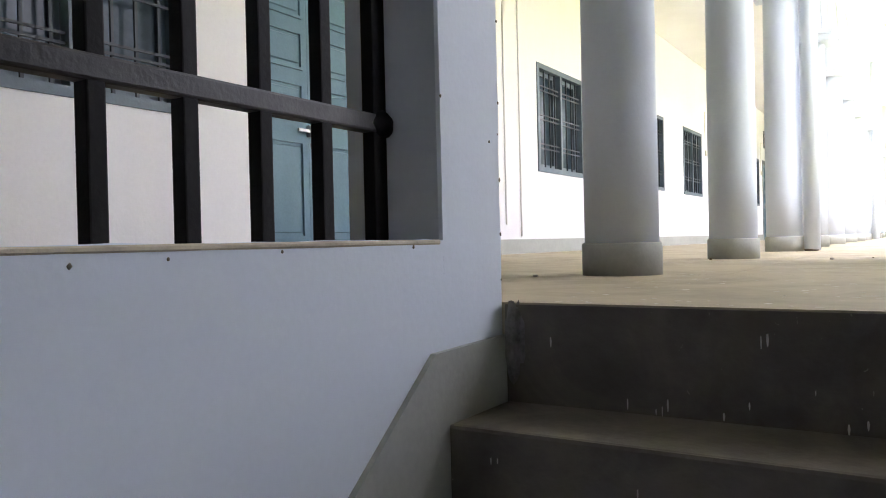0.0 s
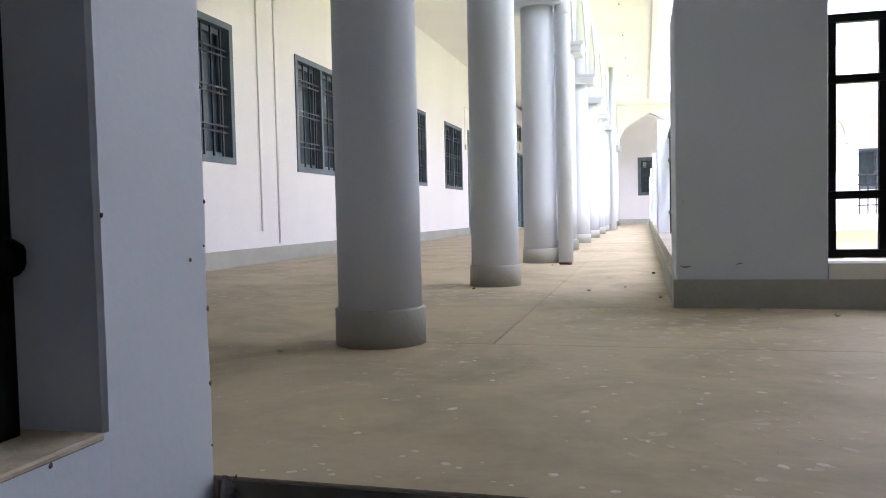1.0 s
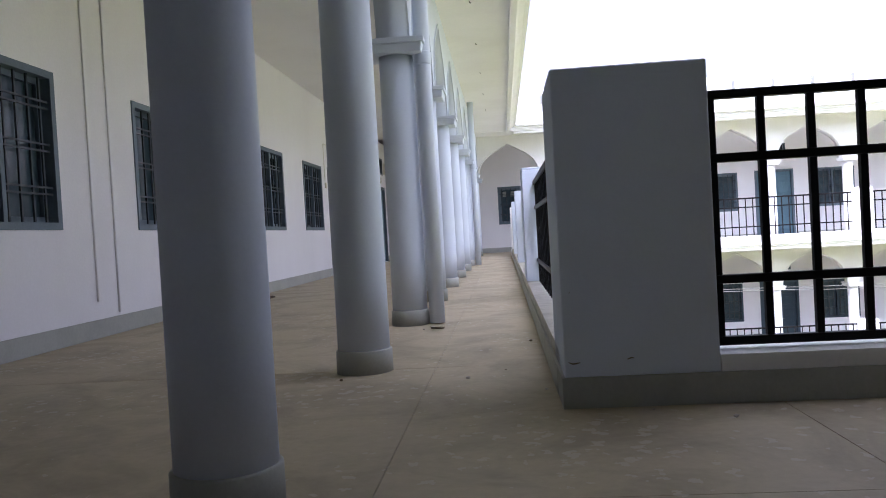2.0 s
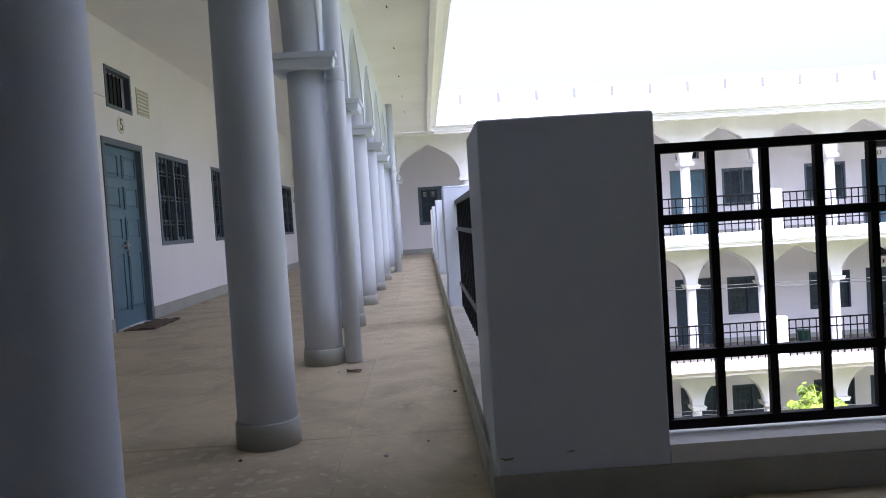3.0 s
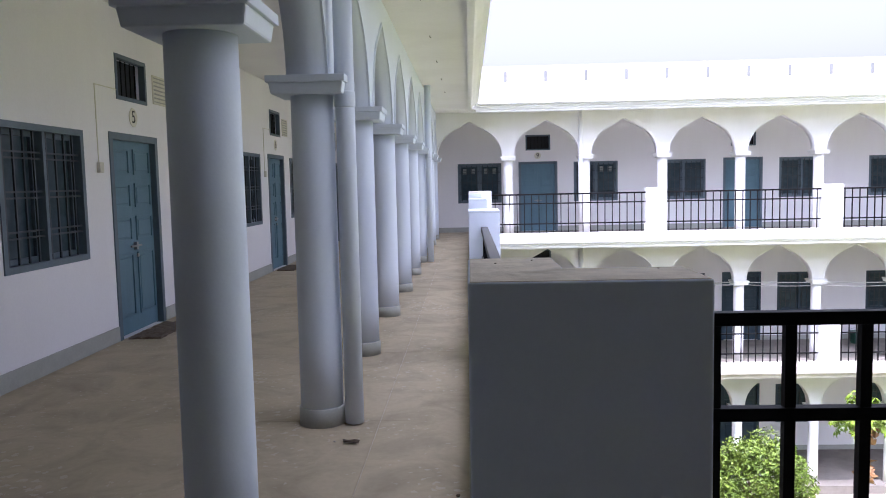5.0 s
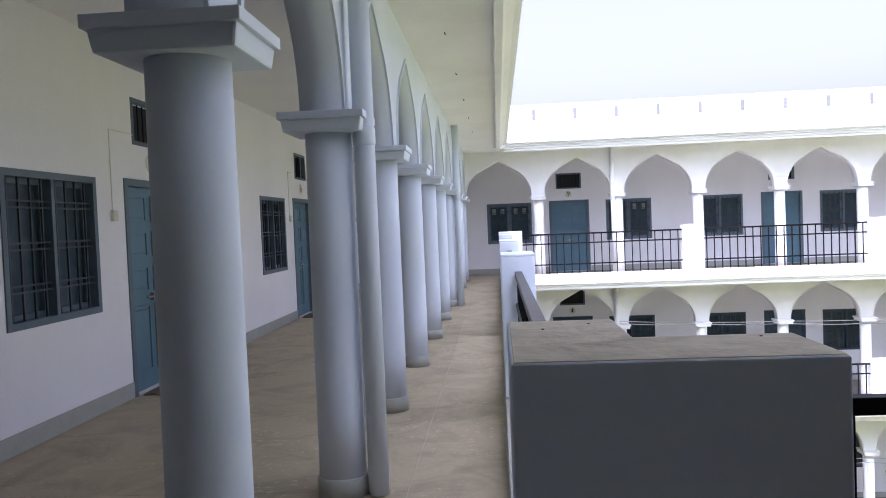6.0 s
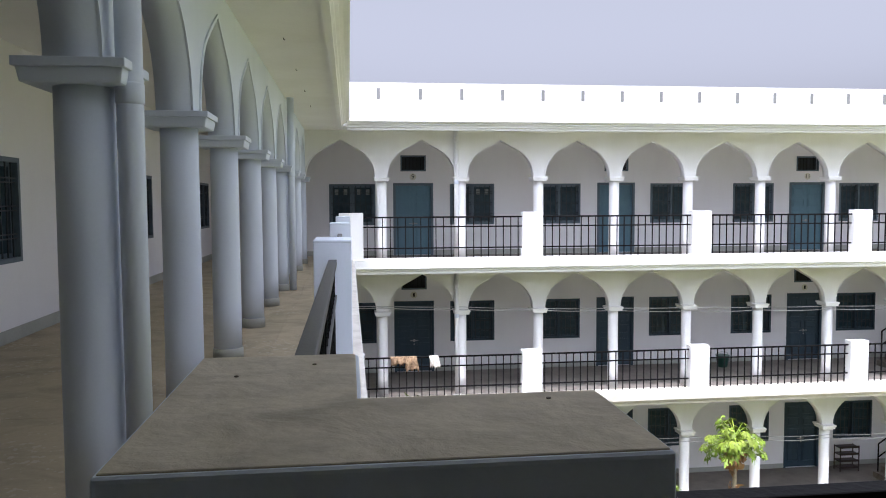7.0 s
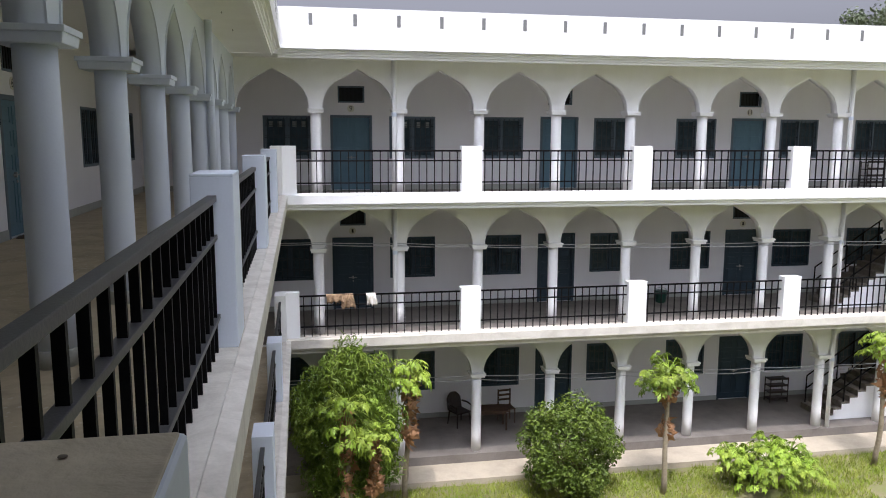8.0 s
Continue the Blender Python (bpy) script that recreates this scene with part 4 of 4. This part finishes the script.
for d in NEAR_DOORS[1:]:
    sw = thing("switch_box", "small grey switch box with a thin wire", "switch", "switch boxes")
    part("box", bev(boxes((-0.04, 0.04, -0.035, 0.0, -0.05, 0.05)), 0.006, 2), PAPER, sw)
    part("wire", boxes((-0.008, 0.0, -0.008, 0.0, 0.05, 0.79), (-0.008, 0.45, -0.008, 0.0, 0.79, 0.798)), PAPER, sw)
    sw.matrix_basis = NEAR @ pose(d - 0.23, 0, 1.74)
    lv = thing("louvre_plate", "pale louvred vent plate beside the ventilator", "vent plate", "louvre plates")
    part("frame", boxes((0, 0.40, -0.012, 0.0, 0, 0.02), (0, 0.40, -0.012, 0.0, 0.30, 0.32), (0, 0.02, -0.012, 0.0, 0.02, 0.30), (0.38, 0.40, -0.012, 0.0, 0.02, 0.30)), PAPER, lv)
    part("backing", boxes((0.02, 0.38, -0.004, 0.0, 0.02, 0.30)), SKIRT, lv)
    for i in range(6):
        part("slat", boxes((0.02, 0.38, -0.011, -0.004, 0.035 + 0.045 * i, 0.06 + 0.045 * i)), PAPER, lv)
    lv.matrix_basis = NEAR @ pose(d + 1.13, 0, 2.48)
for d in NEAR_DOORS[1:3]:
    rng = random.Random(int(d * 10))
    bm = bmesh.new()
    g = [[bm.verts.new((0.08 + 0.92 * i / 14 + rng.uniform(-0.01, 0.01), -0.06 - 0.32 * j / 7 + rng.uniform(-0.012, 0.012), 0.012 + 0.016 * rng.random())) for j in range(8)] for i in range(15)]
    for a, b in zip(g, g[1:]):
        for j in range(7):
            bm.faces.new((a[j], b[j], b[j + 1], a[j + 1]))
    r = bmesh.ops.extrude_face_region(bm, geom=bm.faces[:])
    for v in r["geom"]:
        if isinstance(v, bmesh.types.BMVert):
            v.co.z = 0.001
    bmesh.ops.recalc_face_normals(bm, faces=bm.faces[:])
    ob = tagged(mesh_object("door_mat", bm, MATFIBRE), "worn brown door mat on the cement floor", "mat", "door mats")
    ob.matrix_basis = NEAR @ pose(d, 0, 0)


def grit(n, seed):
    rng = random.Random(seed)
    for i in range(n):
        bm = bmesh.new()
        bmesh.ops.create_icosphere(bm, subdivisions=1, radius=rng.uniform(0.006, 0.013))
        for v in bm.verts:
            v.co *= rng.uniform(0.7, 1.2)
            v.co.z *= 0.6
        ob = tagged(mesh_object("pebble", bm, STONE if i % 3 else TWIG), "small loose grit crumb on the cement floor", "pebble", "floor grit")
        ob.location = (rng.uniform(-1.6, 0.7), rng.uniform(-1.9, 3.0), 0.005)


grit(16, 5)
for x, y in ((0.50, 0.215), (0.19, 0.47), (0.08, 0.40)):
    bm = bmesh.new()
    bmesh.ops.create_icosphere(bm, subdivisions=2, radius=0.0026)
    for v in bm.verts:
        v.co.z *= 0.6
        v.co.x *= 1.4
    tagged(mesh_object("pebble", bm, STEP), "dark crumb lying on the cement coping", "pebble", "coping crumbs").location = (x, y, 1.2915)

bm = bmesh.new()
rng = random.Random(9)
vs = [bm.verts.new((0.065 * math.cos(a) * rng.uniform(0.5, 1.15), 0.04 * math.sin(a) * rng.uniform(0.5, 1.15), 0.004 + 0.028 * rng.random())) for a in [i * math.pi / 5 for i in range(10)]]
c = bm.verts.new((0, 0, 0.006))
for i in range(10):
    bm.faces.new((c, vs[i], vs[(i + 1) % 10]))
ob = tagged(mesh_object("dry_leaf", bm, MATFIBRE), "curled dry leaf lying by the rain pipe", "leaf")
ob.location = (-0.72, 2.60, 0.001)
# dried limewash drops, thickest beside the stair head
rng = random.Random(31)
verts, faces = [], []
for i in range(110):
    r = rng.choice((0.003, 0.004, 0.005, 0.006, 0.009)) * rng.uniform(0.8, 1.2)
    cx, cy = -0.75 + 1.1 * rng.random() ** 1.2, -2.22 + 1.0 * rng.random() ** 1.8
    o = len(verts)
    sx, turn = rng.uniform(0.8, 1.7), rng.uniform(0, 3.1)
    for k in range(9):
        a = k * math.tau / 9
        rr = r * rng.uniform(0.75, 1.15)
        px, py = rr * sx * math.cos(a), rr * math.sin(a)
        qx, qy = px * math.cos(turn) - py * math.sin(turn), px * math.sin(turn) + py * math.cos(turn)
        verts += [(cx + qx, cy + qy, 0.0003), (cx + 0.8 * qx, cy + 0.8 * qy, 0.0009)]
    faces.append([o + 2 * k + 1 for k in range(9)])
    for k in range(9):
        n2 = (k + 1) % 9
        faces.append((o + 2 * k, o + 2 * n2, o + 2 * n2 + 1, o + 2 * k + 1))
# and their runs on the risers of the two top steps
for i in range(38):
    w, h = rng.uniform(0.001, 0.0026), rng.uniform(0.004, 0.026)
    k = 0 if i < 27 else 1
    cx = -0.76 + 1.2 * rng.random()
    zc = -0.21 + 0.17 * rng.random() ** 2.2 if k == 0 else -0.40 + 0.14 * rng.random()
    yc = -2.261 if k == 0 else -2.507
    o = len(verts)
    for dx, dz in ((-0.4, -1), (0.5, -0.9), (1, 0.2), (0.6, 1), (-0.7, 0.9), (-1, 0.1)):
        verts += [(cx + w * dx, yc - 0.0002, zc + h * dz * 0.5), (cx + 0.8 * w * dx, yc - 0.001, zc + 0.4 * h * dz)]
    faces.append([o + 2 * j + 1 for j in range(6)])
    for j in range(6):
        n2 = (j + 1) % 6
        faces.append((o + 2 * j, o + 2 * n2, o + 2 * n2 + 1, o + 2 * j + 1))
me = bpy.data.meshes.new("limewash_drops")
me.from_pydata(verts, [], faces)
me.materials.append(DROPS)
tagged(new("limewash_drops", me), "dried pale limewash drops on the cement floor and steps", "paint drops", kind="stuff")
sp = bmesh.new()
bmesh.ops.create_icosphere(sp, subdivisions=3, radius=1.0)
for v in sp.verts:
    k = 1 + 0.35 * noise.noise(v.co * 2.3)
    k += 0.3 * noise.noise(v.co * 6.0)
    v.co = Vector((v.co.x * 0.024 * k, v.co.y * 0.012 * k, v.co.z * 0.085 * k))
structure("trim_patch", sp, PATCH, "rough broken plaster patch at the top step", "plaster patch", pose(-0.768, -2.262, -0.085))

# ---- planting ----
def leaf_cloud(name, points, size, mat, parent, seed, up=0.3, slim=0.26, droop=0.0):
    """Many small folded leaves at the given places."""
    rng = random.Random(seed)
    verts, faces = [], []
    for p, nrm in points:
        d = (nrm + Vector((rng.gauss(0, 0.6), rng.gauss(0, 0.6), rng.gauss(0, 0.6) + up))).normalized()
        t = d.cross(Vector((rng.gauss(0, 1), rng.gauss(0, 1), rng.gauss(0, 1)))).normalized()
        if droop:
            t = (t + Vector((0, 0, -droop))).normalized()
            d = (d - t * d.dot(t)).normalized()
        w = d.cross(t)
        L = size * rng.uniform(0.6, 1.3)
        b = len(verts)
        verts += [p, p + t * L * 0.5 + w * L * slim + d * L * 0.06, p + t * L - d * L * 0.12, p + t * L * 0.5 - w * L * slim + d * L * 0.06]
        faces += [(b, b + 1, b + 2), (b, b + 2, b + 3)]
    me = bpy.data.meshes.new(name)
    me.from_pydata([tuple(v) for v in verts], [], faces)
    me.materials.append(mat)
    ob = new(name, me)
    ob.parent = parent
    return ob


def bush(label, at, half, n, size, mat, seed, lumps=26, slim=0.26, droop=0.0):
    rng = random.Random(seed)
    e = thing("bush", label, "bush")
    bm = bmesh.new()
    for i in range(9):
        a = i * 2.4
        q = [(0.05 * math.cos(a), 0.05 * math.sin(a), -0.02), (half[0] * 0.3 * math.cos(a), half[1] * 0.3 * math.sin(a), half[2] * 0.7), (half[0] * 0.6 * math.cos(a), half[1] * 0.6 * math.sin(a), half[2] * 1.3)]
        tube(bm, q, [0.035, 0.022, 0.008], 6)
    part("stem", bm, TWIG, e)
    cl = []
    for i in range(lumps):
        z = rng.uniform(-0.75, 0.95)
        a = rng.uniform(0, 2 * math.pi)
        r = math.sqrt(max(0.05, 1 - z * z)) * rng.uniform(0.72, 0.98)
        cl.append((Vector((half[0] * r * math.cos(a), half[1] * r * math.sin(a), half[2] * (1 + z * 0.92))), rng.uniform(0.2, 0.38) * min(half[0], half[2])))
    pts = []
    for i in range(n):
        if rng.random() < 0.72:
            c, r = rng.choice(cl)
        else:
            c, r = Vector((0, 0, half[2])), 0.86
        v = Vector((rng.gauss(0, 1), rng.gauss(0, 1), rng.gauss(0, 1))).normalized()
        k = rng.uniform(0.75, 1.0)
        p = c + v * r * k if r < 0.8 or c.length > half[2] + 0.001 else c + Vector((v.x * half[0], v.y * half[1], v.z * half[2])) * r * k
        if p.z > 0.02:
            pts.append((p, v))
    leaf_cloud("crown", pts, size, mat, e, seed + 1, 0.3, slim, droop)
    e.matrix_basis = pose(*at)
    return e


def palmate(verts, faces, base, way, up, size, rng):
    """One papaya leaf: seven drooping, toothed fingers round the stalk's end."""
    side = way.cross(up).normalized()
    for i in range(7):
        a = radians(-120 + 240 * i / 6 + rng.uniform(-8, 8))
        d = (way * math.cos(a) + side * math.sin(a)).normalized()
        w = d.cross(up).normalized()
        L = size * (1.0 - 0.3 * abs(i - 3) / 3) * rng.uniform(0.8, 1.1)
        droop = rng.uniform(0.35, 0.75)
        wd = L * 0.085
        q1, q2, tip = base + d * L * 0.4 - up * L * 0.05, base + d * L * 0.7 - up * L * droop * 0.45, base + d * L * 0.92 - up * L * droop
        b = len(verts)
        verts += [base, q1 + w * wd, q1 - w * wd, q2 + w * wd * 1.5, q2 - w * wd * 1.5, tip,
                  q1 + d * L * 0.18 + w * wd * 3.0 - up * L * 0.22, q1 + d * L * 0.18 - w * wd * 3.0 - up * L * 0.22]
        faces += [(b, b + 1, b + 2), (b + 1, b + 3, b + 4, b + 2), (b + 3, b + 5, b + 4), (b + 1, b + 6, b + 3), (b + 2, b + 4, b + 7)]


def papaya_crown(name, n, size, reach, parent, seed, centre, mat, low=-0.5):
    rng = random.Random(seed)
    verts, faces = [], []
    bm = bmesh.new()
    for i in range(n):
        a = i * 2.39996 + rng.uniform(-0.3, 0.3)
        el = rng.uniform(low, 1.0)
        way = Vector((math.cos(a) * math.cos(el), math.sin(a) * math.cos(el), math.sin(el)))
        tip = centre + way * reach * rng.uniform(0.55, 1.05)
        tip.z -= 0.25 * reach
        tube(bm, [centre, centre + (tip - centre) * 0.5 + Vector((0, 0, 0.05)), tip], [0.014, 0.010, 0.007], 5)
        out = Vector((way.x, way.y, way.z * 0.3 - 0.6)).normalized()
        up = (Vector((0, 0, 1)) + Vector((rng.gauss(0, 0.3) + way.x * 0.6, rng.gauss(0, 0.3) + way.y * 0.6, 0))).normalized()
        palmate(verts, faces, tip, out, up, size * rng.uniform(0.75, 1.15), rng)
    me = bpy.data.meshes.new(name)
    me.from_pydata([tuple(v) for v in verts], [], faces)
    me.materials.append(mat)
    ob = new(name, me)
    ob.parent = parent
    part("branchwork", bm, PLEAF, ob)
    return ob


def papaya(label, base, top, seed, n=26, size=0.36, reach=0.5, dry=1.2):
    rng = random.Random(seed)
    e = thing("papaya_tree", label, "tree", "papaya trees")
    v = Vector(top) - Vector(base)
    bm = bmesh.new()
    k = 9
    tube(bm, [v * (i / k) + Vector((0.03 * math.sin(i * 1.1 + seed), 0.03 * math.cos(i * 0.9), 0)) * (1 - i / k) for i in range(k + 1)], [0.075 - 0.035 * i / k for i in range(k + 1)], 10)
    part("trunk", bm, BARK, e)
    papaya_crown("crown", n, size, reach, e, seed, v, PLEAF)
    if dry:
        for i in range(13):
            a = rng.uniform(0, 6.28)
            z = -rng.uniform(0.1, dry)
            p = v + Vector((0.09 * math.cos(a), 0.09 * math.sin(a), z))
            out = Vector((math.cos(a) * 0.25, math.sin(a) * 0.25, -1)).normalized()
            verts, faces = [], []
            palmate(verts, faces, p, out, Vector((math.cos(a), math.sin(a), 0.1)).normalized(), rng.uniform(0.26, 0.46), rng)
            me = bpy.data.meshes.new("dry_leaf")
            me.from_pydata([tuple(q) for q in verts], [], faces)
            me.materials.append(DLEAF)
            ob = tagged(new("dry_leaf", me), "hanging dry brown leaf")
            ob.parent = e
    e.matrix_basis = pose(*base)
    return e


papaya("young papaya tree with dry leaves below its crown", (3.0, 17.25, GROUND), (3.1, 17.0, -3.95), 3, 46, 0.24, 0.55, 1.7)
papaya("slim papaya tree with a bright green crown on the lawn", (9.39, 16.46, GROUND), (9.47, 16.6, -4.2), 7, 70, 0.235, 0.72, 1.5)
papaya("papaya tree standing beside the court stair", (15.85, 17.0, GROUND), (15.75, 16.8, -3.75), 11, 60, 0.235, 0.66, 1.6)
papaya("papaya tree rising out of a dark bush", (1.62, 16.25, GROUND), (1.55, 16.0, -4.35), 13, 60, 0.24, 0.8, 2.0)
papaya("smaller papaya tree growing against a bush", (2.05, 16.0, GROUND), (2.15, 15.85, -4.95), 15, 34, 0.22, 0.6, 1.5)
bush("dense rounded bush with small glossy leaves on the lawn", (7.05, 16.85, GROUND), (1.12, 1.05, 1.28), 13000, 0.10, LEAF, 21, 44)
bush("tall dark leafy bush at the corner of the court", (1.62, 17.0, GROUND), (1.25, 0.85, 2.08), 17000, 0.17, LEAF, 31, 80, 0.13, 0.8)
sh = thing("papaya_shrub", "low spreading papaya shrub with light green leaves", "shrub")
bm = bmesh.new()
for i in range(10):
    a = i * 0.63
    tube(bm, [(0.1 * math.cos(a), 0.1 * math.sin(a), 0), (0.75 * math.cos(a), 0.5 * math.sin(a), 0.7)], [0.03, 0.012], 6)
part("stem", bm, BARK, sh)
for i in range(11):
    a = i * 0.63
    q = 0.0 if i == 10 else 0.7 + 0.3 * (i % 2)
    papaya_crown("crown", 30, 0.19, 0.55, sh, 40 + i, Vector((q * 1.05 * math.cos(a), q * 0.6 * math.sin(a), 0.62 + 0.16 * (i % 3) + (0.3 if i == 10 else 0))), PLEAF, -0.4)
sh.matrix_basis = pose(12.2, 16.35, GROUND)


def far_tree(at, height, r, seed):
    rng = random.Random(seed)
    e = thing("tree", "tall leafy tree standing beyond the roof", "tree", "trees beyond the roof")
    bm = bmesh.new()
    tube(bm, [(0, 0, 0), (0.2, 0.1, height * 0.35), (0.1, 0.3, height * 0.7)], [0.3, 0.22, 0.12], 10)
    cl = []
    for i in range(16):
        a, z = rng.uniform(0, 6.28), rng.uniform(0.55, 0.98)
        c = Vector((r * rng.uniform(0.2, 0.9) * math.cos(a), r * rng.uniform(0.2, 0.9) * math.sin(a), height * z))
        tube(bm, [(0.1, 0.2, height * 0.5), tuple(c * 0.7 + Vector((0, 0, height * 0.2))), tuple(c)], [0.1, 0.05, 0.015], 6)
        cl.append((c, rng.uniform(0.7, 1.2)))
    part("trunk", bm, TWIG, e)
    pts = []
    for i in range(5000):
        c, q = rng.choice(cl)
        v = Vector((rng.gauss(0, 1), rng.gauss(0, 1), rng.gauss(0, 0.8))).normalized()
        pts.append((c + v * q * rng.uniform(0.4, 1.0), v))
    leaf_cloud("crown", pts, 0.28, FLEAF, e, seed)
    e.matrix_basis = pose(*at)


far_tree((34.3, 40.0, GROUND), 15.9, 3.2, 51)
far_tree((39.0, 42.0, GROUND), 16.3, 3.4, 52)


bm = bmesh.new()
bmesh.ops.create_icosphere(bm, subdivisions=3, radius=1.0)
for v in bm.verts:
    v.co *= 1 + 0.22 * noise.noise(v.co * 1.7)
    v.co = Vector((v.co.x * 0.19, v.co.y * 0.15, v.co.z * 0.13))
tagged(mesh_object("stone", bm, STONE), "pale rough stone lying on the lawn", "stone").location = (3.95, 15.9, GROUND + 0.07)


def lawn(n, seed):
    rng = np.random.RandomState(seed)
    xy = rng.uniform((0.5, 13.2), (24.0, 17.78), (n, 2))
    patch = np.array([noise.noise(Vector((x * 0.8, y * 0.8, 3.0))) for x, y in xy])
    xy = xy[patch > -0.22]
    k = len(xy)
    a = rng.uniform(0, 6.28, k)
    h = rng.uniform(0.05, 0.17, k)
    w = rng.uniform(0.006, 0.014, k)
    lean = rng.uniform(-0.09, 0.09, (k, 2))
    base = np.column_stack([xy, np.full(k, GROUND)])
    d = np.column_stack([np.cos(a) * w, np.sin(a) * w, np.zeros(k)])
    tip = base + np.column_stack([lean, h])
    verts = np.stack([base - d, base + d, tip], 1).reshape(-1, 3)
    faces = np.arange(3 * k).reshape(-1, 3)
    me = bpy.data.meshes.new("grass")
    me.from_pydata(verts.tolist(), [], faces.tolist())
    me.materials.append(GRASS)
    tagged(new("grass", me), "uneven green lawn grass with bare patches", "grass", kind="stuff")


lawn(60000, 61)
